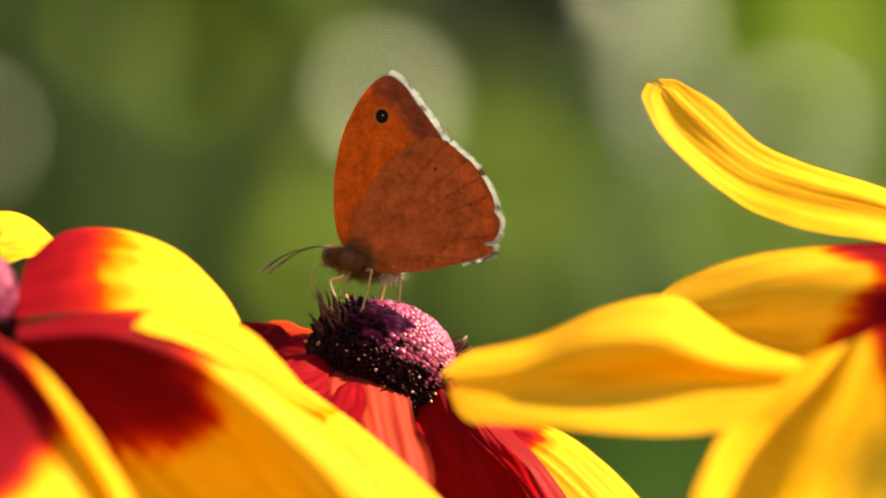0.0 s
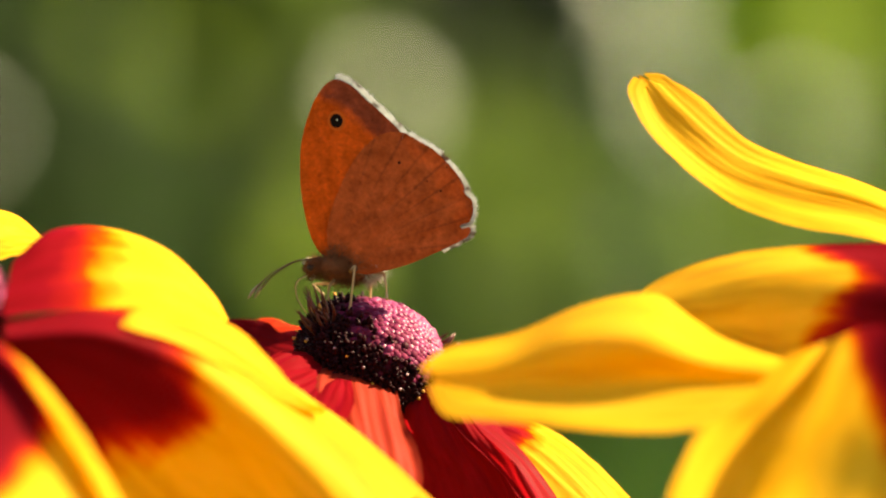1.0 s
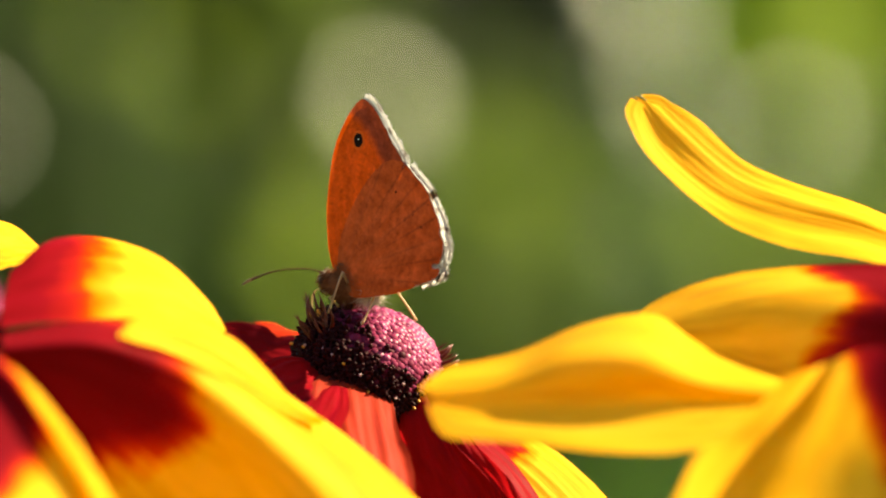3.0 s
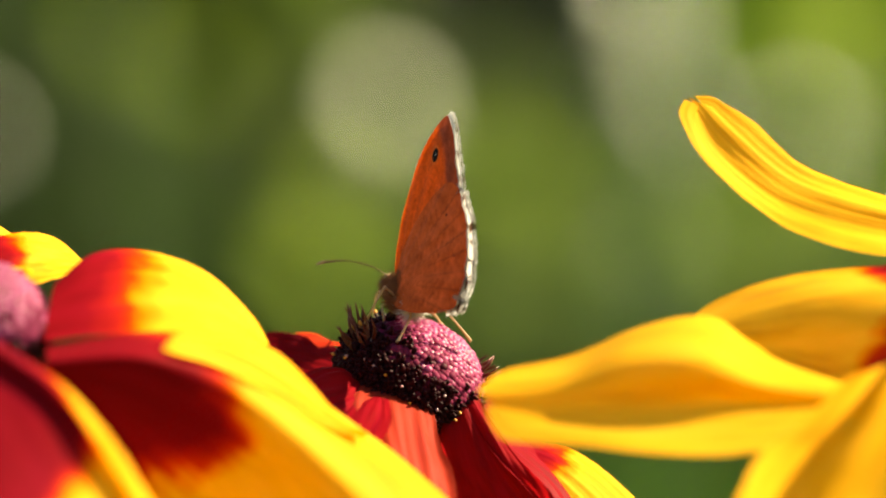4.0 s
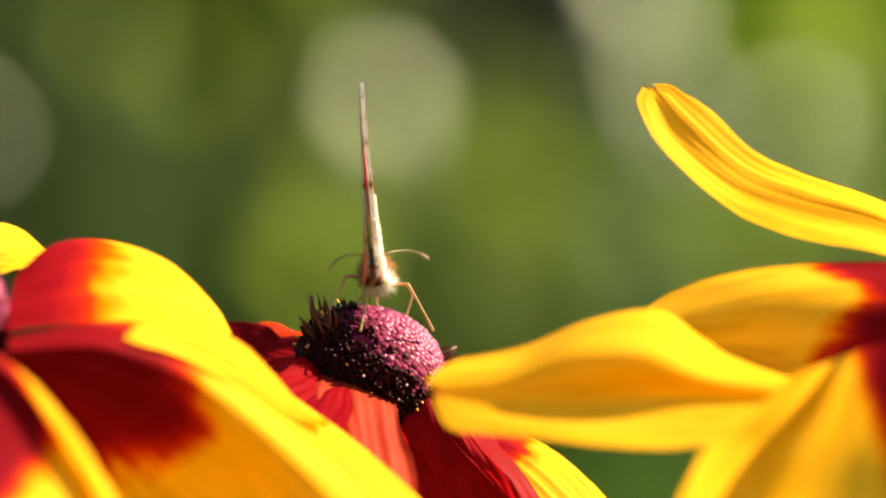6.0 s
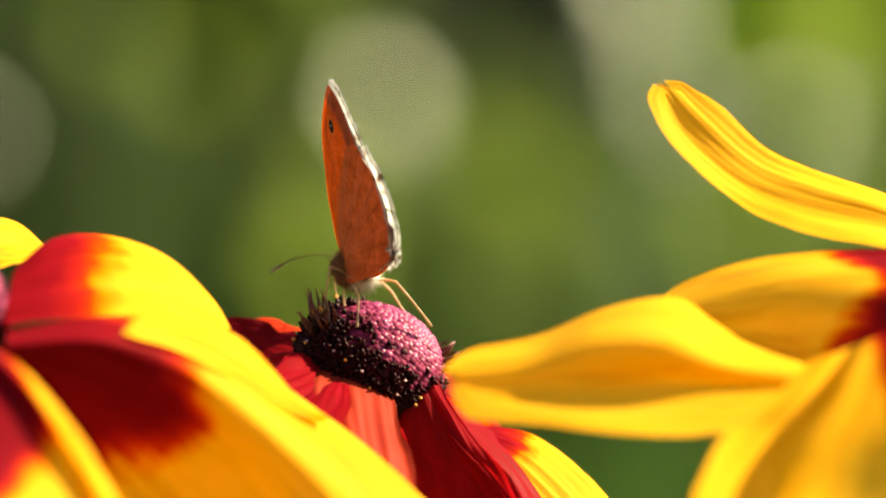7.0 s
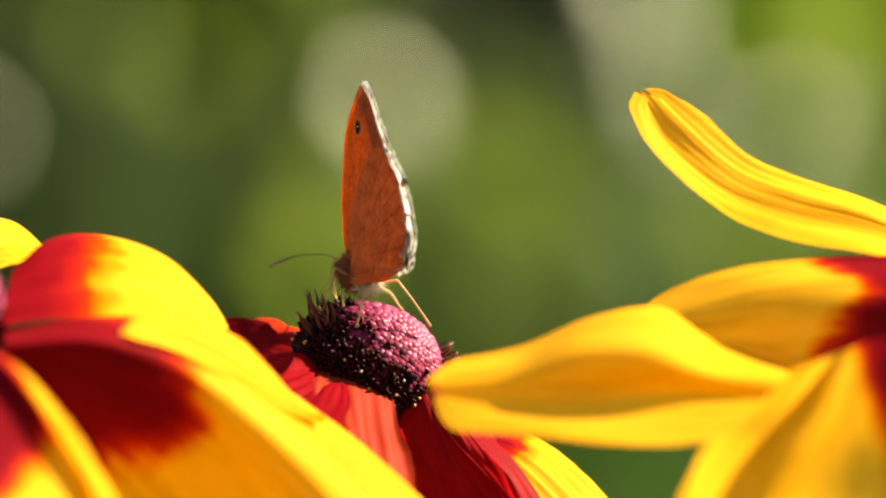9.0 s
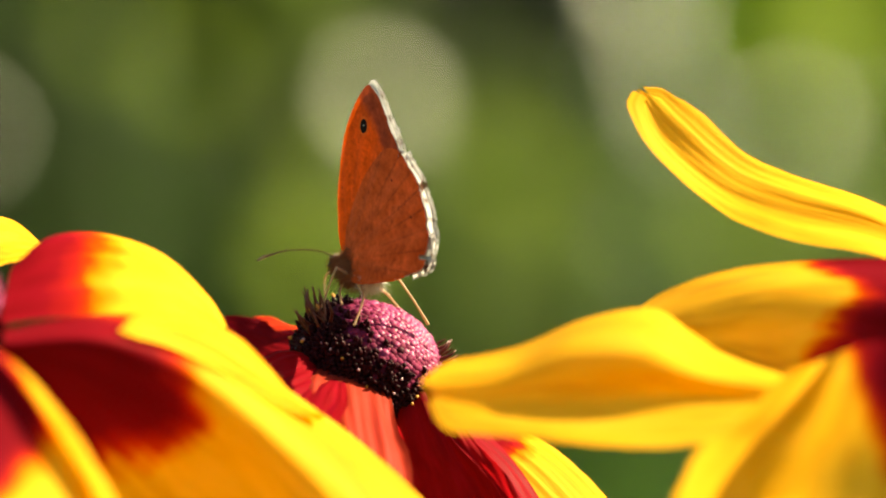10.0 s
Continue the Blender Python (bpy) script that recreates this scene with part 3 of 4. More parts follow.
middle_flower = flower(
    "rudbeckia_flower", "mahogany red rudbeckia with yellow petal ends and a mauve cone", MIDDLE_AT,
    [
        # back petal with shade in its red, then a thin strip as its lit rim
        ([(-14.8, 4, -13.1), (-19.8, 8, -11.9), (-24.0, 10, -10.7), (-29.0, 12, -10.1)], (0.1, 0.35, 0.95), (0.1, 0.3, 0.95), 2.6, SHADED_RED, {"ridge": 0.05}),
        ([(-17.0, 6, -10.0), (-20, 9, -9.5), (-22.8, 13, -9.3), (-25.7, 15, -9.6)], (0.1, 0.6, -0.75), (0.1, 0.6, -0.75), 0.8, LIT_RED, {"ridge": 0.05}),
        ([(-14.7, -4, -13.6), (-17.9, -12, -14.5), (-22.4, -20, -16.8), (-27.0, -24, -21.3)], (0.4, -0.75, -0.5), (0.4, -0.7, -0.5), 4.6, RED, {}),
        ([(-13.2, -8, -15.6), (-15.1, -18, -17.8), (-17.2, -28, -21.2), (-18.7, -34, -26.3)], (0.9, -0.3, -0.1), (0.9, -0.3, -0.1), 4.8, RED, {}),
    ],
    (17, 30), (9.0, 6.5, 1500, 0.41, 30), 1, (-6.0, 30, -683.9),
    [(70, 30, 5.5, 34, RED), (105, 30, 5.5, 34, DARK), (40, 30, 5.2, 34, RED)], MIDDLE_PETALS)

# the head in front of it, seen from its edge, petals sweeping towards the middle one
LEFT_AT = (-58.5, -43, -6.8)
left_flower = flower(
    "rudbeckia_flower", "large red and yellow rudbeckia with broad arching petals", LEFT_AT,
    [],
    (12, 35), (8.5, 7.0, 900, 0.5, 0), 2, (-63.1, 10, -666.9),
    [(100, 36, 8, 12, HALF), (140, 38, 8, 12, HALF), (180, 38, 8, 12, HALF), (215, 38, 8, 12, HALF)], LEFT_PETALS)

# the head whose long petals reach in front of the cone
RIGHT_AT = (61.3, -46, -8.4)
right_flower = flower(
    "rudbeckia_flower", "golden yellow rudbeckia with a dark red eye and long petals", RIGHT_AT,
    [],
    (-15, 30), (8.5, 7.0, 900, 0.5, 0), 3, (68.3, 20, -675.4),
    [(80, 40, 8, 12, GOLD), (40, 40, 8, 12, GOLD), (0, 40, 8, 12, GOLD), (-35, 40, 8, 12, GOLD)], RIGHT_PETALS)


# ---- spiky tuft and chaff tips on the middle cone ----
def tuft(parent, tilt_matrix, turn, polar, n, seed, label, reach):
    rnd = random.Random(seed)
    for i in range(n):
        a, b = radians(turn + rnd.uniform(-19, 19)), radians(polar + rnd.uniform(-9, 9))
        s = Vector((math.sin(b) * math.cos(a), math.sin(b) * math.sin(a), math.cos(b)))
        place = tilt_matrix @ Vector((s.x * 9.0, s.y * 9.0, s.z * 6.5))
        out = (tilt_matrix @ s).normalized()
        way = (out * 0.8 + Vector((rnd.uniform(-0.5, 0.5), rnd.uniform(-0.5, 0.5), rnd.uniform(0.3, 1.2)))).normalized()
        length = rnd.uniform(*reach)
        bend = Vector((rnd.uniform(-0.6, 0.6), rnd.uniform(-0.6, 0.6), 0))
        me = tube_mesh("anther", [place - out * 0.4, place + way * length * 0.5 + bend, place + way * length],
                       [0.28, 0.22, 0.07], ANTHER, 6, 6)
        ob = part("anther", me, parent, label)
        if rnd.random() < 0.15:
            v, f = ellipsoid(place + way * length * 0.75, way, 0.26, 0.6)
            part("pollen_tip", mesh_from("pollen_tip", [p * MM for p in v], f, POLLEN), ob)


CONE_TILT = Matrix.Rotation(radians(17), 4, "Y") @ Matrix.Rotation(radians(30), 4, "X")
tuft(middle_flower, CONE_TILT, 188, 54, 22, 5, "dark spiky anther", (1.6, 4.8))
tuft(middle_flower, CONE_TILT, 16, 76, 8, 6, "dark spiky anther", (1.2, 2.6))


# ---- the butterfly ----
def smooth_outline(points, per=6):
    p = [Vector((x, 0, z)) for x, z in points]
    n = len(p)
    out = []
    for i in range(n):
        a, b, c, d = p[i - 1], p[i], p[(i + 1) % n], p[(i + 2) % n]
        for j in range(per):
            f = j / per
            out.append(0.5 * ((2 * b) + (c - a) * f + (2 * a - 5 * b + 4 * c - d) * f * f
                              + (3 * b - a - 3 * c + d) * f ** 3))
    return out


# from the wing root: the leading edge up to the tip, then the outer margin down
FOREWING = ((-0.7, -0.2), (-1.9, 2.0), (-2.2, 6.0), (-1.9, 9.7), (-1.0, 13.7), (0.7, 17.3), (2.6, 19.8), (4.4, 20.8),
            (5.9, 20.1), (7.2, 18.7), (8.9, 16.3), (10.4, 14.2), (11.4, 12.4), (10.2, 12.0), (7.8, 11.6), (5.6, 9.8),
            (3.4, 7.2), (1.6, 4.4), (0.6, 1.8))
HINDWING = ((-0.2, -0.4), (0.0, 2.6), (1.1, 5.3), (3.0, 8.3), (5.3, 11.0), (7.6, 12.7), (9.5, 13.2), (11.7, 12.7),
            (13.3, 11.3), (15.0, 9.8), (16.1, 8.1), (17.0, 6.4), (17.6, 4.9), (17.5, 4.1), (18.1, 3.0), (17.9, 1.5),
            (17.2, 0.5), (16.4, 0.5), (16.1, 0.1), (17.3, -0.1), (17.1, -0.9), (16.2, -1.4), (13.2, -2.2), (9.5, -3.0),
            (6.4, -3.3), (3.5, -3.2), (0.9, -1.8))


def tuck(q):
    """How far the wing's inner fold swings out round the abdomen."""
    return max(0.0, 1 - (q.z + 3.3) / 12.0) ** 1.4 * min(1.0, max(0.0, (16.0 - q.x) / 9.0)) * min(1.0, max(0.0, (q.x + 0.8) / 3.5))


def wing_mesh(name, outline, root, margin, material, bulge, veins, belly=0.0, trim=1.0):
    """A thin wing fan from its root; rim runs 0 to 1 across to the outer margin."""
    edge = smooth_outline(outline)
    n, rings = len(edge), 26
    root = Vector((root[0], 0, root[1]))
    verts, faces, rim, vein = [], [], [], []
    m0, m1 = margin
    on_margin = [edge[i] for i in range(n) if m0 <= i / n <= m1]
    centre = sum(edge, Vector()) / n
    span = max((p - root).length for p in edge)
    for i, p in enumerate(edge):
        for k in range(rings):
            f = (k / (rings - 1)) ** 0.85
            q = root.lerp(p, f * trim)
            near = min((q - m).length for m in on_margin)
            rim.append(max(0.0, 1 - near / 12.0))
            a = math.atan2(q.z - root.z, q.x - root.x)
            r = (q - root).length / span
            lines = min(abs(a - w) for w in veins)
            vein.append(max(0.0, 1 - lines * (q - root).length / 0.17) * min(1.0, max(0.12, r * 2.2 - 0.7)))
            lift = bulge * math.sin(min(1.0, r) * math.pi) + 0.10 * math.cos(a * 22) * r
            lift += belly * tuck(q)
            verts.append(Vector((q.x, lift, q.z)) * MM)
    for i in range(n):
        j = (i + 1) % n
        for k in range(rings - 1):
            faces.append((i * rings + k, j * rings + k, j * rings + k + 1, i * rings + k + 1))
    me = mesh_from(name, verts, faces, material)
    for key, values in (("rim", rim), ("vein", vein)):
        layer = me.attributes.new(key, "FLOAT", "POINT")
        layer.data.foreach_set("value", values)
    return me, [Vector((p.x, belly * tuck(p), p.z)) for p in on_margin]


def fringe_mesh(line, seed, length, tilt=1.0, inward=0.1):
    """The pale outer edge: a narrow tilted band with short hairs along the margin. A large inward value paints a sunlit
    strip of wing.
    """
    rnd = random.Random(seed)
    items, band, cells = [], [], []
    for i in range(len(line)):
        along = (line[min(i + 1, len(line) - 1)] - line[max(i - 1, 0)]).normalized()
        out = Vector((along.z, 0, -along.x))
        if out.dot(line[i] - Vector((4, 0, 4))) < 0:
            out = -out
        reach = out * length * (0.35 + 0.75 * abs(math.sin(i * 0.9)) + rnd.uniform(-0.15, 0.15))
        band += [(line[i] + Vector((0, 0.16 * tilt if inward < 0.2 else -0.14, 0)) - out * inward * rnd.uniform(0.8, 1.2)) * MM, (line[i] + reach - Vector((0, 0.12 * tilt if inward < 0.2 else 0.3, 0))) * MM]
        if i:
            cells.append((2 * i - 2, 2 * i, 2 * i + 1, 2 * i - 1))
            for k in range(5):
                p = line[i - 1].lerp(line[i], k / 5)
                tip = p + out * length * rnd.uniform(0.6, 2.0) + along * rnd.uniform(-0.2, 0.2) + Vector((0, rnd.uniform(-0.15, 0.15) if inward < 0.2 else rnd.uniform(-0.6, 0.1), 0))
                w = along * 0.07
                items.append(([(p - w) * MM, (p + w) * MM, (p + Vector((0, 0.2, 0))) * MM, tip * MM], [(0, 1, 3), (1, 2, 3), (2, 0, 3)]))
    items.append((band, cells))
    return joined("fringe", items, FRINGE, False)


def spot_mesh(radius, thick, material, name):
    verts, faces = [(0, -thick * MM, 0)], []
    for j in range(20):
        a = 2 * math.pi * j / 20
        verts.append((radius * MM * math.cos(a), 0.02 * MM, radius * 1.12 * MM * math.sin(a)))
    faces = [(0, 1 + (j + 1) % 20, 1 + j) for j in range(20)]
    return mesh_from(name, verts, faces, material)


def fur_mesh(name, centres, count, length, material, seed):
    """Loose hairs over a chain of ellipsoids (centre, axis, radius, half length)."""
    rnd = random.Random(seed)
    items = []
    for i in range(count):
        c, axis, radius, half = centres[i % len(centres)]
        q = Vector(axis).normalized().to_track_quat("Z", "Y").to_matrix()
        a, z = rnd.uniform(0, 6.283), rnd.uniform(-0.95, 0.95)
        s = math.sqrt(1 - z * z)
        n = q @ Vector((s * math.cos(a) / radius, s * math.sin(a) / radius, z / half)).normalized()
        p = Vector(c) + q @ Vector((s * math.cos(a) * radius, s * math.sin(a) * radius, z * half)) * 0.95
        tip = p + (n + Vector([rnd.uniform(-0.6, 0.6) for _ in range(3)])) * rnd.uniform(0.4, 1.0) * length
        w = n.cross(Vector((0.3, 0.5, 0.8))).normalized() * 0.045
        items.append(([(p - w) * MM, (p + w) * MM, tip * MM, (p + n.cross(w)) * MM], [(0, 1, 2), (1, 3, 2), (3, 0, 2)]))
    return joined(name, items, material)


butterfly = new("butterfly")
butterfly.empty_display_size = 0.01
tagged(butterfly, "orange and brown meadow butterfly with closed wings on a flower cone", "butterfly")

THORAX = [((0.4, 0, -1.8), (1, 0, -0.25), 1.7, 2.5), ((2.2, 0, -2.4), (1, 0, -0.12), 1.5, 2.0)]
ABDOMEN = [((4.5, 0, -1.8), (1, 0, 0.1), 0.62, 3.0), ((7.2, 0, -1.5), (1, 0, 0.10), 0.5, 3.2), ((9.4, 0, -1.2), (1, 0, 0.12), 0.4, 2.4)]
HEAD = [((-2.3, 0, -1.2), (1, 0, 0.2), 1.05, 1.2)]


def body_mesh(name, chain, material):
    items = [([p * MM for p in ellipsoid(*c)[0]], BALL[1]) for c in chain]
    return joined(name, items, material)


thorax = part("thorax", body_mesh("thorax", THORAX, FUR), butterfly, "furry grey-brown thorax")
part("fur", fur_mesh("fur", THORAX, 2200, 1.25, FUR, 11), thorax)
part("shoulder_hair", fur_mesh("shoulder_hair", [((0.9, 0, -0.2), (1, 0, 0.4), 1.1, 1.8)], 700, 0.9, FUR, 16), thorax)
part("belly_fur", fur_mesh("belly_fur", [((4.4, 0.55, -3.15), (1, 0, 0.1), 0.9, 1.2)], 800, 1.5, PALE_FUR, 12), thorax, "whitish belly hair")
abdomen = part("abdomen", body_mesh("abdomen", ABDOMEN, FUR), butterfly, "slender brown abdomen")
part("fur", fur_mesh("fur", ABDOMEN, 300, 0.18, FUR, 13), abdomen)
head = part("head", body_mesh("head", HEAD, FUR), butterfly, "small furry head")
part("fur", fur_mesh("fur", HEAD, 1100, 0.75, FUR, 14), head)
part("face_hair", fur_mesh("face_hair", [((-3.0, 0, -0.5), (1, 0, 0.4), 0.45, 0.5), ((-2.7, 0, -2.15), (1, 0, 0.2), 0.35, 0.4)], 260, 0.5, PALE_FUR, 17), head,
     "whitish hair on the brow and chin")
part("proboscis", tube_mesh("proboscis", [(-3.0, -0.2, -1.9), (-4.7, -0.3, -2.5), (-5.1, -0.3, -4.4), (-4.0, -0.3, -7.4)],
                            [0.10, 0.11, 0.10, 0.07], LEG, 6, 20), head, "thin pale curved proboscis")
feelers = []
for s in (-1, 1):
    v, f = ellipsoid((-2.75, 0.8 * s, -1.1), (0, s, 0.2), 0.5, 0.34)
    part("eye", mesh_from("eye", [p * MM for p in v], f, EYE), head, "glossy dark eye")
    part("palp", tube_mesh("palp", [(-3.0, 0.3 * s, -1.5), (-3.4, 0.35 * s, -1.35), (-3.7, 0.4 * s, -1.05)], [0.26, 0.24, 0.08], FUR, 6, 6), head)
    feeler = part("antenna", tube_mesh("antenna", [(0, 0, 0), (-2.0, 1.5 * s, 0.35), (-5.0, 3.7 * s, -0.2), (-7.7, 5.3 * s, -1.5)],
                                       [0.10, 0.085, 0.09, 0.17], ANTENNA, 7, 24), butterfly, "thin clubbed antenna")
    part("club", tube_mesh("club", [(-6.9, 4.8 * s, -1.0), (-7.7, 5.3 * s, -1.5), (-8.4, 5.7 * s, -2.05)], [0.12, 0.22, 0.10], CLUB, 7, 8), feeler)
    feelers.append((feeler, s))

FORE_VEINS = (0.75, 0.95, 1.1, 1.22, 1.34, 1.46, 1.58)
HIND_VEINS = (-0.08, 0.1, 0.24, 0.38, 0.52, 0.68, 0.86, 1.05)
for s in (-1, 1):
    spread = Matrix.Translation((0, 0.12 * s * MM, 0)) @ Matrix.Translation((0.13 * (s + 1) * MM, 0, 0.10 * (s + 1) * MM)) @ Matrix.Rotation(radians(-0.3 if s > 0 else -0.5), 4, "X") @ Matrix.Rotation(radians(2.6 if s > 0 else 0.4), 4, "Z")
    me, margin = wing_mesh("forewing", FOREWING, (-0.2, 0.2), (0.36, 0.66), WING_ORANGE, 0.14 * s, FORE_VEINS, 0.0, 0.95 if s > 0 else 1.0)
    fore = part("forewing", me, butterfly, "orange forewing with a brown edge", spread)
    # the far wing's band runs inward, its pale colour standing for sunlight
    part("fringe", fringe_mesh(margin, 21, 0.36 if s > 0 else 0.06, 1.0 if s > 0 else 0.2, 1.3 if s > 0 else 0.1), fore, "pale hair fringe, widened on the far wing as a sunlit strip")
    part("eyespot_ring", spot_mesh(1.1, 0.012, SPOT_RING, "eyespot_ring"), fore, "pale orange ring round the eyespot",
         Matrix.Translation((3.8 * MM, 0.25 * s * MM, 15.8 * MM)) @ Matrix.Rotation(radians(0 if s < 0 else 180), 4, "Z"))
    part("eyespot", spot_mesh(0.78, 0.03, SPOT_BLACK, "eyespot"), fore, "round black eyespot",
         Matrix.Translation((3.8 * MM, 0.30 * s * MM, 15.8 * MM)) @ Matrix.Rotation(radians(0 if s < 0 else 180), 4, "Z"))
    part("pupil", spot_mesh(0.08, 0.05, SPOT_WHITE, "pupil"), fore, "tiny white pupil of the eyespot",
         Matrix.Translation((3.9 * MM, 0.34 * s * MM, 15.9 * MM)) @ Matrix.Rotation(radians(0 if s < 0 else 180), 4, "Z"))
    me, margin = wing_mesh("hindwing", HINDWING, (0.3, -0.6), (0.26, 0.82), WING_BROWN, 0.2 * s, HIND_VEINS, 0.35 if s > 0 else -1.05, 0.92 if s > 0 else 1.0)
    hind = part("hindwing", me, butterfly, "brown mottled hindwing with a scalloped edge",
                Matrix.Translation((0.08 * (s + 1) * MM, 0.26 * s * MM, 0)) @ Matrix.Rotation(radians(0.0 if s > 0 else -0.7), 4, "X") @ Matrix.Rotation(radians(2.6 if s > 0 else 0.5), 4, "Z"))
    for dx, dz, dr in ((10.3, 9.3, 0.17), (14.6, 4.9, 0.13), (13.2, 6.4, 0.08), (15.9, 7.6, 0.08), (4.6, 5.4, 0.09), (2.4, 3.6, 0.09)):
        part("dot", spot_mesh(dr, 0.03, SPOT_BLACK, "dot"), hind, "tiny black dot",
             Matrix.Translation((dx * MM, 0.32 * s * MM, dz * MM)) @ Matrix.Rotation(radians(0 if s < 0 else 180), 4, "Z"))
    if s > 0:
        # whitish hairs spread up the far wing to whiten its sunlit side
        folds = [((7.0 + 0.2 * z, 0.24 - 0.04 * z + 0.3 * (0.67 - 0.1 * z) ** 2, z), (1, 0, 0.15), 0.3, 5.4 - 0.25 * z)
                 for z in (-2.6, -1.8, -1.0, -0.2, 0.6, 1.4, 2.2, 3.0, 4.0, 5.0, 6.0, 7.0)]
        part("sunlit_side_hair", fur_mesh("sunlit_side_hair", folds, 2600, 0.45, PALE_FUR, 15), hind, "whitish hair along the inner fold, added for the far wing's sunlit side")
    # again a wide pale band on the far wing as painted sunlight
    part("fringe", fringe_mesh(margin, 22, 0.36 if s > 0 else 0.08, 1.0 if s > 0 else 0.2, 2.4 if s > 0 else 0.1), hind, "pale hair fringe, widened on the far wing as a sunlit strip")

# legs: hip, knee and foot where they stand after the turn
BUTTERFLY_STANCE = rest_pose(-11.4, 0.0, -0.9, 65.0, 0.8, -1.5)
LEGS_STANDING = (
    ((-10.5, -1, -3.9), (-13.2, -4, -2.3), (-14.4, -3, -7.3)),
    ((-11.0, -3, -3.8), (-9.8, -5, -5.8), (-10.5, -6, -9.5)),
    ((-8.1, 2, -4.4), (-6.5, 4, -5.5), (-4.9, 3, -7.7)),
    ((-8.2, -2, -4.2), (-5.6, -4, -3.8), (-1.5, -3, -9.4)),
    ((-11.7, 0, -3.9), (-12.3, 0, -5.1), (-12.1, 0, -7.0)),
)
legs = []


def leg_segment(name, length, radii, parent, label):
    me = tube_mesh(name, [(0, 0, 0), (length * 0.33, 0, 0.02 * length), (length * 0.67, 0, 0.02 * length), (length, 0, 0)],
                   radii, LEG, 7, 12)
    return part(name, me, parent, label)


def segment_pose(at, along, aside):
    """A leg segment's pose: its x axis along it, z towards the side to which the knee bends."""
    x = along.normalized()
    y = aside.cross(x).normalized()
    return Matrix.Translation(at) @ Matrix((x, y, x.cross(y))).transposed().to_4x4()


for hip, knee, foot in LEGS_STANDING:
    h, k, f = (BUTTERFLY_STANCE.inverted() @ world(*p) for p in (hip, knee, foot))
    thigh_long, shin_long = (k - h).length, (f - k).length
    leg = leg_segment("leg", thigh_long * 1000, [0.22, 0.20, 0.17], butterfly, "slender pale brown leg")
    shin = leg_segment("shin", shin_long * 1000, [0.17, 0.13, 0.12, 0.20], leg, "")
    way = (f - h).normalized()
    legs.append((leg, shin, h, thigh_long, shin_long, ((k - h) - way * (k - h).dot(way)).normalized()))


# ---- garden behind ----
ground_v, ground_f = [], []
steps = 60
for i in range(steps + 1):
    for j in range(steps + 1):
        gx, gy = (i / steps * 2 - 1), (j / steps * 2 - 1)
        x, y = gx * abs(gx) * 60, gy * abs(gy) * 60
        z = 0.03 * noise.noise(Vector((x * 0.8, y * 0.8, 0)))
        ground_v.append((x, y, z - 0.03))
for i in range(steps):
    for j in range(steps):
        a = i * (steps + 1) + j
        ground_f.append((a, a + steps + 1, a + steps + 2, a + 1))
ground = new("ground", mesh_from("ground", ground_v, ground_f, SOIL))
tagged(ground, "grassy garden soil behind the flowers", "ground", kind="structure")


def foliage(name, label, centre, size, count, leaf, material, seed, stem_count=5, up=0.5):
    """A shrub: stems from the ground and a loose crown of separate leaves."""
    rnd = random.Random(seed)
    bush = new(name)
    bush.matrix_basis = Matrix.Translation((centre[0], centre[1], 0))
    tagged(bush, label, "shrub", "garden shrubs")
    for k in range(stem_count):
        a = rnd.uniform(0, 6.28)
        top = (math.cos(a) * size[0] * 600, math.sin(a) * size[1] * 600, (centre[2] + rnd.uniform(-0.3, 0.5) * size[2]) * 1000)
        part("branch", tube_mesh("branch", [(math.cos(a) * 30, math.sin(a) * 30, -40), (top[0] * 0.4, top[1] * 0.4, top[2] * 0.6), top],
                                 [12, 8, 3], STEM, 6, 8), bush)
    verts, faces = [], []
    for k in range(count):
        while True:
            p = Vector([rnd.uniform(-1, 1) for _ in range(3)])
            if p.length < 1:
                break
        clump = 0.75 + 0.5 * noise.noise(p * 2.3 + Vector((seed, 0, 0)))
        p = p * clump
        c = Vector((p.x * size[0], p.y * size[1], centre[2] + p.z * size[2]))
        if c.z < 0.02:
            c.z = rnd.uniform(0.02, 0.3)
        way = Vector((rnd.uniform(-1, 1), rnd.uniform(-1, 1), rnd.uniform(-0.6, 0.9))).normalized()
        side = way.cross(Vector((rnd.uniform(-1, 1), rnd.uniform(-1, 1), up))).normalized()
        fold = way.cross(side)
        long = leaf * rnd.uniform(0.7, 1.3)
        wide = long * 0.27
        n = len(verts)
        verts += [c, c + way * long * 0.45 + side * wide + fold * wide * 0.3, c + way * long * 0.5,
                  c + way * long * 0.45 - side * wide + fold * wide * 0.3, c + way * long - fold * long * 0.15]
        faces += [(n, n + 1, n + 2), (n, n + 2, n + 3), (n + 1, n + 4, n + 2), (n + 2, n + 4, n + 3)]
    tagged(part("leaves", mesh_from("leaves", verts, faces, material), bush), kind="stuff")
    return bush


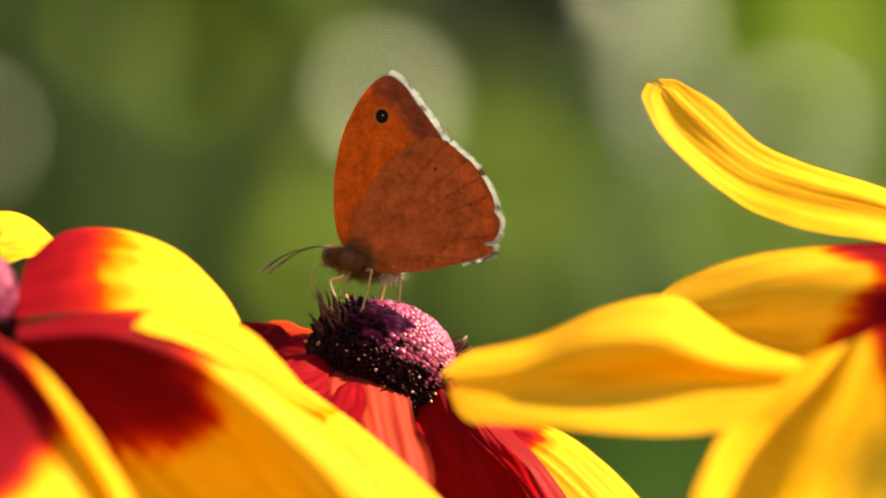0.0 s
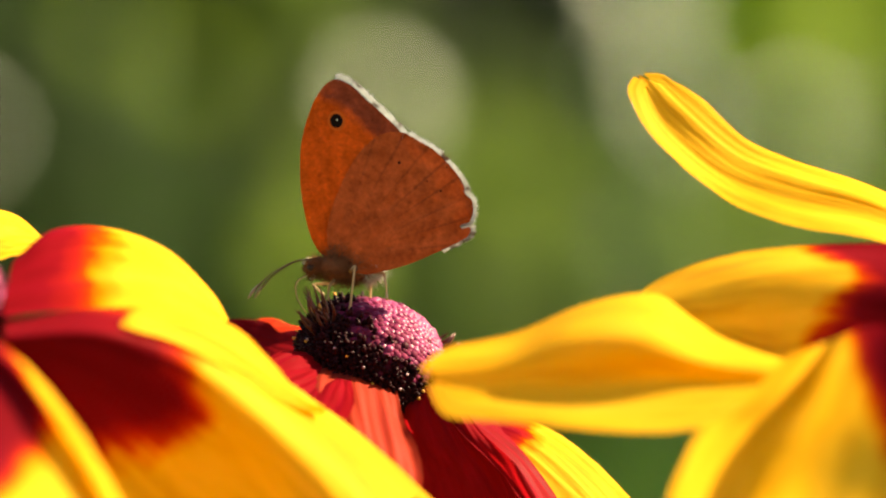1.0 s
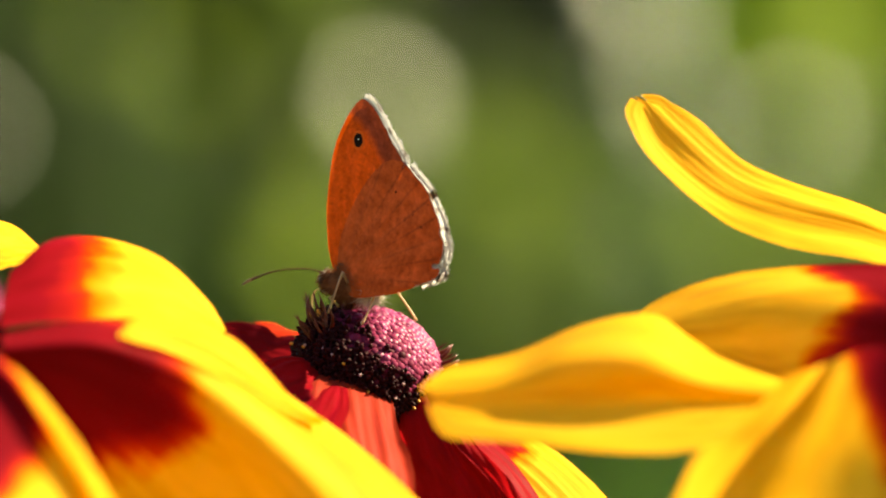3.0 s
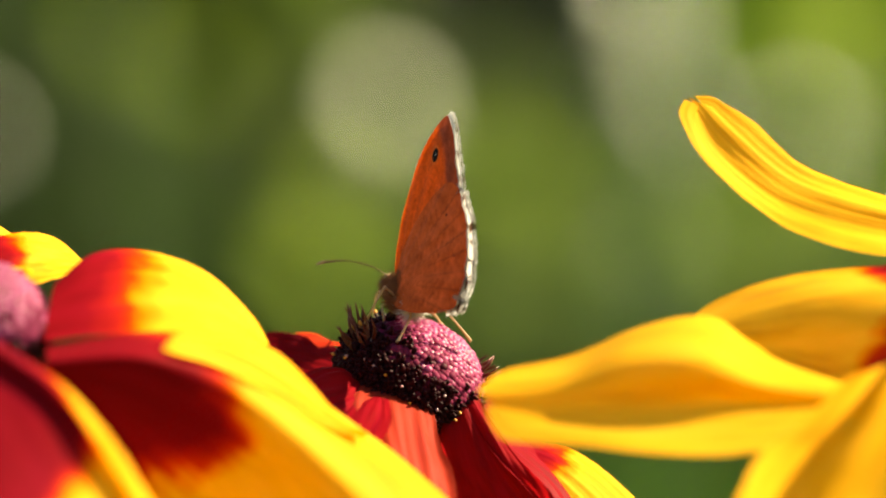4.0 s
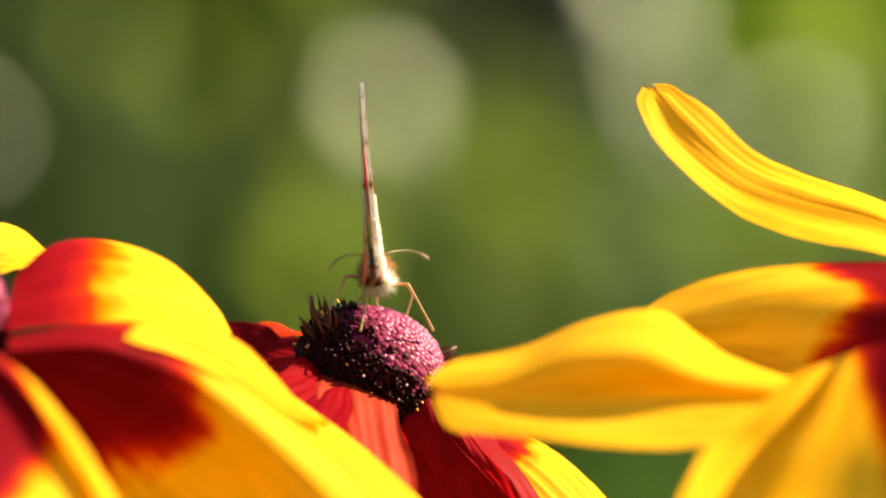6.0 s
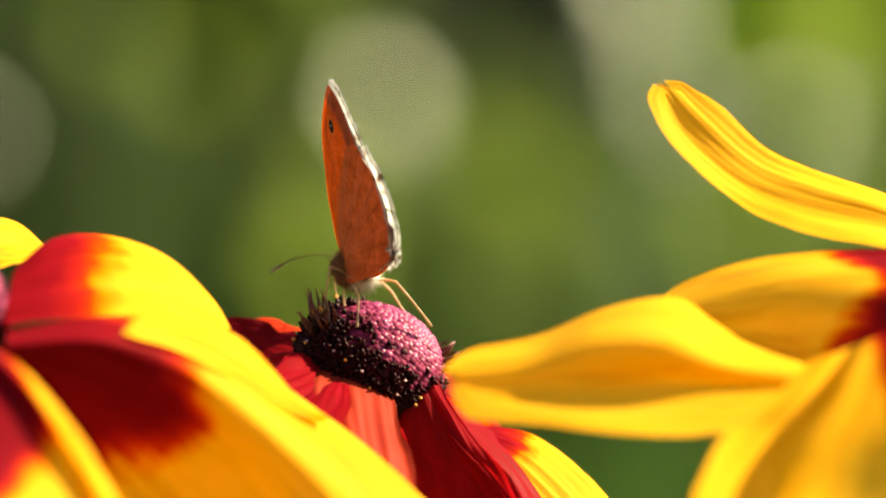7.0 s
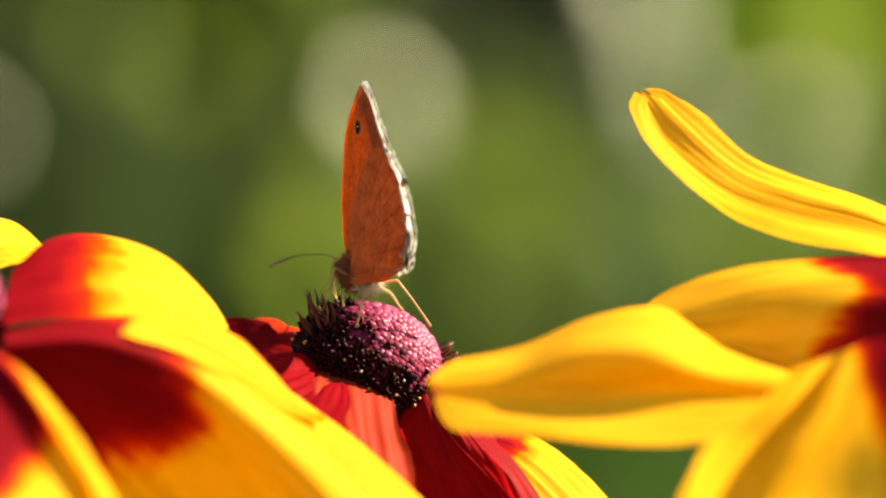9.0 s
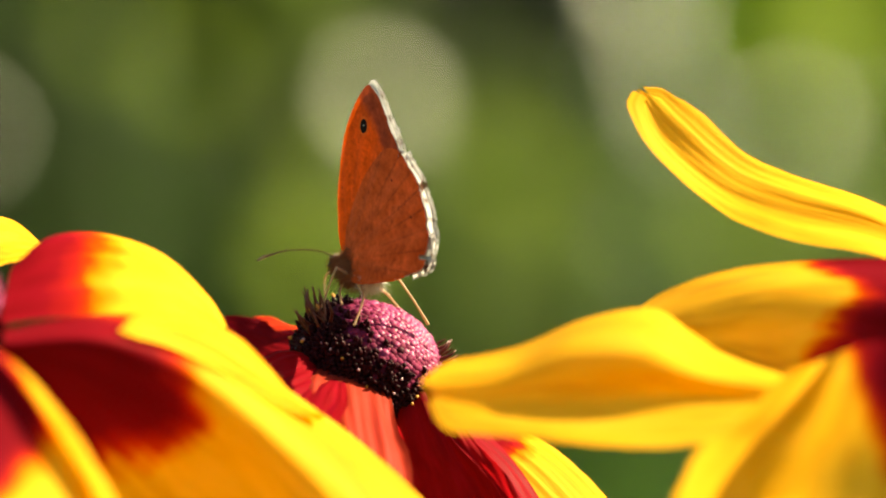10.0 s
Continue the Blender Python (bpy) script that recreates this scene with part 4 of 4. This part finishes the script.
def glint_cluster(centre, radius, seed, material, label, name):
    """A made-up flat cluster on a stalk, turned to the light, for a leaf's sun glint."""
    rnd = random.Random(seed)
    thing = new(name)
    thing.matrix_basis = Matrix.Translation((centre[0], centre[1], 0))
    tagged(thing, label, "flower", "garden blooms")
    part("stalk", tube_mesh("stalk", [(10, 0, -40), (-8, 5, centre[2] * 500), (0, 0, centre[2] * 1000)], [6, 5, 4], STEM, 6, 10), thing)
    verts, faces = [], []
    face = Vector((0.55, -0.62, 0.56)).normalized()
    across = face.cross(Vector((0, 0, 1))).normalized()
    over = across.cross(face)
    for k in range(140):
        f = math.sqrt((k + 0.5) / 140)
        a = k * 2.399963
        n = (face + (across * math.cos(a) + over * math.sin(a)) * 0.18 * f).normalized()
        c = (across * math.cos(a) + over * math.sin(a)) * f * radius - face * radius * (0.25 * f * f + rnd.uniform(0, 0.12))
        c += Vector((0, 0, centre[2]))
        side = n.cross(Vector((0.2, 0.3, 0.9))).normalized()
        up = n.cross(side)
        r = radius * 0.16
        m = len(verts)
        verts.append(c)
        for j in range(5):
            b = 2 * math.pi * j / 5
            verts.append(c + (side * math.cos(b) + up * math.sin(b)) * r + n * r * 0.15)
        faces += [(m, m + 1 + j, m + 1 + (j + 1) % 5) for j in range(5)]
    tagged(part("glint_facets", mesh_from("glint_facets", verts, faces, material, False), thing), kind="stuff")
    return thing


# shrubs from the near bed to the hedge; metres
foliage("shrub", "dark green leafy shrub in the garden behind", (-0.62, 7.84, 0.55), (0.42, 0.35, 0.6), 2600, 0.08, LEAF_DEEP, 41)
foliage("shrub", "olive green leafy shrub in the garden behind", (-0.36, 8.84, 1.0), (0.30, 0.3, 0.34), 1400, 0.08, LEAF_MID, 42)
foliage("shrub", "olive green leafy shrub in the garden behind", (0.0, 8.04, 0.46), (0.36, 0.3, 0.38), 2200, 0.08, LEAF_MID, 43)
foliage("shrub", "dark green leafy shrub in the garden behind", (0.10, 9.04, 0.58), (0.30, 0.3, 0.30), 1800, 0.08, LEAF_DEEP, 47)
foliage("shrub", "bright green shrub in the garden behind, sunlight put into its leaf colour", (0.72, 8.44, 0.95), (0.46, 0.3, 0.5), 4200, 0.08, LEAF_SUNLIT, 44)
foliage("shrub", "olive green leafy shrub in the garden behind", (0.5, 7.44, 0.45), (0.42, 0.3, 0.35), 2000, 0.08, LEAF_MID, 45)
foliage("shrub", "low bright green plant in the garden behind, sunlight put into its leaf colour", (0.29, 7.3, 0.30), (0.16, 0.15, 0.14), 900, 0.05, LEAF_SUNLIT, 48)
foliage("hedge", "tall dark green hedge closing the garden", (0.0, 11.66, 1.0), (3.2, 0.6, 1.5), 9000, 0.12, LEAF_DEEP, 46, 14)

# added clusters: each blurs into a bright disc where leaves glint
for k, (x, y, z, r) in enumerate(((-0.070, 7.0, 0.808, 0.055), (0.25, 7.0, 0.90, 0.043), (0.275, 7.1, 0.84, 0.039),
                                  (0.235, 7.0, 0.97, 0.045), (0.26, 7.0, 0.935, 0.035), (0.425, 6.8, 0.775, 0.040), (-0.565, 6.8, 0.765, 0.034),
                                  (0.245, 6.8, 0.64, 0.018), (0.555, 7.0, 0.77, 0.025), (-0.147, 6.9, 0.60, 0.036), (0.226, 7.0, 0.835, 0.030),
                                  (0.292, 7.0, 0.785, 0.030), (0.235, 7.0, 0.60, 0.022), (-0.055, 7.0, 0.755, 0.016))):
    glint_cluster((x, y, z), r * 0.455, 60 + k, GLINT_PALE, "added pale cluster on a stalk, in place of a sun glint", "added_pale_glint")
for k, (x, y, z, r) in enumerate(((0.085, 6.6, 0.715, 0.038), (-0.15, 6.8, 0.605, 0.058), (-0.30, 6.8, 0.835, 0.036), (-0.40, 6.9, 0.90, 0.028), (0.11, 6.9, 0.58, 0.024),
                                  (0.55, 7.4, 0.68, 0.050), (0.56, 7.8, 0.92, 0.056), (0.02, 7.0, 0.57, 0.030), (-0.43, 7.5, 0.90, 0.030),
                                  (0.50, 7.5, 0.86, 0.052), (0.43, 7.2, 0.93, 0.052), (0.51, 7.0, 0.94, 0.056), (0.4, 7.4, 0.66, 0.050), (0.36, 6.9, 0.63, 0.043), (-0.13, 6.9, 0.69, 0.042))):
    glint_cluster((x, y, z), r * 0.68, 80 + k, GLINT_GREEN, "added light green cluster on a stalk, in place of a sun glint", "added_green_glint")


# ---- what moves ----
BUTTERFLY_PATH = (
    (0.0, 5.0, -0.5, 0.0, -12.8, 0.1), (0.5, 3.0, -1.2, 0.0, -13.0, 0.0), (1.0, 2.0, -11.3, 0.0, -13.9, -1.2),
    (1.5, 0.0, -5.9, 0.0, -13.8, -0.3), (2.0, 5.0, -3.6, 0.0, -13.4, -0.5), (2.2, 9.0, -8.8, 0.0, -13.8, -1.2),
    (2.75, 32.0, -4.0, 0.0, -12.8, -2.2), (3.3, 54.0, 1.0, -1.8, -12.0, -2.7), (3.5, 53.5, -2.0, -0.3, -12.0, -3.1),
    (3.8, 54.5, 0.0, 1.0, -11.2, -2.9), (3.9, 61.0, 3.0, 6.0, -10.6, -2.6),
    (4.0, 64.5, 4.4, 9.0, -10.2, -1.8), (4.5, 67.0, 2.8, 2.0, -10.0, -2.0), (4.9, 74.5, 2.5, 4.5, -9.6, -1.6),
    (5.0, 80.0, 2.0, 6.0, -9.3, -1.4), (5.1, 97.0, 0.0, 10.0, -8.8, -0.8), (5.5, 92.0, 0.0, 0.3, -8.2, -0.6),
    (5.7, 94.0, 0.0, -2.5, -8.0, -0.5), (6.25, 86.0, 1.0, -6.0, -9.8, -0.7), (6.8, 72.0, 2.0, -9.0, -11.7, -0.9),
    (7.0, 71.0, 1.5, -10.3, -12.0, -0.8), (7.5, 70.5, 2.5, -8.6, -11.7, -0.9), (8.0, 72.5, 4.0, -6.5, -11.3, -0.9),
    (8.5, 68.0, 1.2, -2.8, -11.1, -0.8), (9.0, 67.5, -0.5, -1.2, -11.2, -1.1), (9.5, 68.0, -3.0, -0.1, -10.8, -1.2),
    (10.0, 57.0, 2.0, -1.2, -11.2, -1.0),
)
# where the feet stand on the cone, before and after the turn
FEET_BEFORE = ((-11.6, -4, -7.9), (-7.1, -3, -6.7), (-14.9, 2, -6.1), (-9.5, 1, -6.1), (-14.3, 0, -6.8))

RIGHT_SWAY = (
    (0.0, -0.11, 1.41, -0.65), (0.5, -0.19, 0.91, 0.27), (1.0, -0.97, 0.9, 0.0), (1.5, -1.07, 0.58, -0.32),
    (2.0, -0.74, 1.73, -1.0), (2.7, -0.7, 0.2, 0.0), (3.3, -0.69, -0.91, 0.2), (3.5, -0.71, -0.94, 0.55),
    (4.0, 0.86, 0.73, -0.07), (4.5, 0.06, -1.03, 1.44), (5.0, -0.17, 0.13, 0.28), (5.5, -0.93, -0.95, 0.65),
    (6.2, 0.2, 0.0, 0.8), (7.0, 1.82, 0.63, 0.59), (7.5, -0.53, 0.34, 0.74), (8.0, 1.13, 0.53, -0.16),
    (8.5, 0.08, -0.20, 0.43), (9.0, 0.0, 0.0, 0.0), (9.5, -0.15, 0.24, -0.61), (10.0, -0.36, -0.58, 0.2),
)
# the raised petal of that head flutters a little by itself
RAISED_PETAL_SWAY = (
    (0.0, 0.0, 0.0), (0.5, 0.0, 0.0), (1.0, 0.3, 0.45), (1.5, 0.0, -0.1), (2.0, -0.7, 0.1), (2.7, -0.3, 0.1), (3.5, 0.4, 0.6), (4.0, 0.0, 0.3), (4.5, -0.1, 0.0), (5.0, -0.7, 0.3),
    (5.5, 0.35, 1.4), (7.0, -0.2, 0.0), (7.5, -0.8, 1.4), (8.0, -0.3, 0.0), (8.5, 0.0, 0.0), (9.0, -0.2, 0.1), (9.5, -0.2, 0.1), (10.0, 0.1, 0.5),
)
LEFT_SWAY = (
    (0.0, -0.4, 0.6, 0.0), (1.0, -0.38, 0.48, 0.0), (2.0, -0.25, 0.46, 0.0), (3.3, -0.3, 0.15, 0.0), (4.5, -0.15, 0.06, 0.0),
    (5.5, 0.0, 0.0, 0.0), (7.0, 0.0, 0.1, 0.0), (8.5, -0.1, 0.1, 0.0), (10.0, 0.0, 0.1, 0.0),
)
# the middle head nods as the butterfly shifts its weight
MIDDLE_SWAY = ((0.0, 0.0, 0.0, -2.6), (2.2, 0.0, 0.0, -2.6), (3.3, 0.0, 0.0, 0.0), (10.0, 0.0, 0.0, 0.0))


# the antennae droop less after the turn; degrees
FEELER_LIFT = ((0.0, -7.0), (2.2, -9.0), (3.3, 9.0), (10.0, 9.0))


def motions():
    for thing, at, rows in ((right_flower, RIGHT_AT, RIGHT_SWAY), (left_flower, LEFT_AT, LEFT_SWAY), (middle_flower, MIDDLE_AT, MIDDLE_SWAY)):
        walk(thing, [(t, rest_pose(at[0] + x, at[1], at[2] + z, 0, 0, roll)) for t, x, z, roll in rows])
    walk(broad_petals[3][0], [(t, pose(x * MM, 0, z * MM)) for t, x, z in RAISED_PETAL_SWAY])
    fly_rows = [(t, rest_pose(x, 0.0, z, yaw, pitch, roll)) for t, yaw, pitch, roll, x, z in BUTTERFLY_PATH]
    walk(butterfly, fly_rows)
    for feeler, s in feelers:
        joint = Matrix.Translation((-2.6 * MM, 0.5 * s * MM, -0.1 * MM))
        walk(feeler, [(t, joint @ Matrix.Rotation(radians(lift), 4, "Y")) for t, lift in FEELER_LIFT])
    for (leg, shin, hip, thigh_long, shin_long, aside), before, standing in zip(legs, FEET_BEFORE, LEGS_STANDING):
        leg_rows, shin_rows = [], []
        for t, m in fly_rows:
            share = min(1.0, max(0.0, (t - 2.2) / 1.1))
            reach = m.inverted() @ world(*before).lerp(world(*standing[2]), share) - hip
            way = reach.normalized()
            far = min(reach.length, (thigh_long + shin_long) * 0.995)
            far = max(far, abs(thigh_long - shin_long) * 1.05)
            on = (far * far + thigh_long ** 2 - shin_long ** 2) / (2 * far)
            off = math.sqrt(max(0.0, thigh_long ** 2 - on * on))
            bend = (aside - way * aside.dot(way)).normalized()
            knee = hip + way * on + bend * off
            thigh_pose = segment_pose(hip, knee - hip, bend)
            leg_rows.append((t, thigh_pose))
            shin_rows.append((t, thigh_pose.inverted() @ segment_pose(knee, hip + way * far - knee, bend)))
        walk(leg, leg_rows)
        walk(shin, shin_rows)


motions()
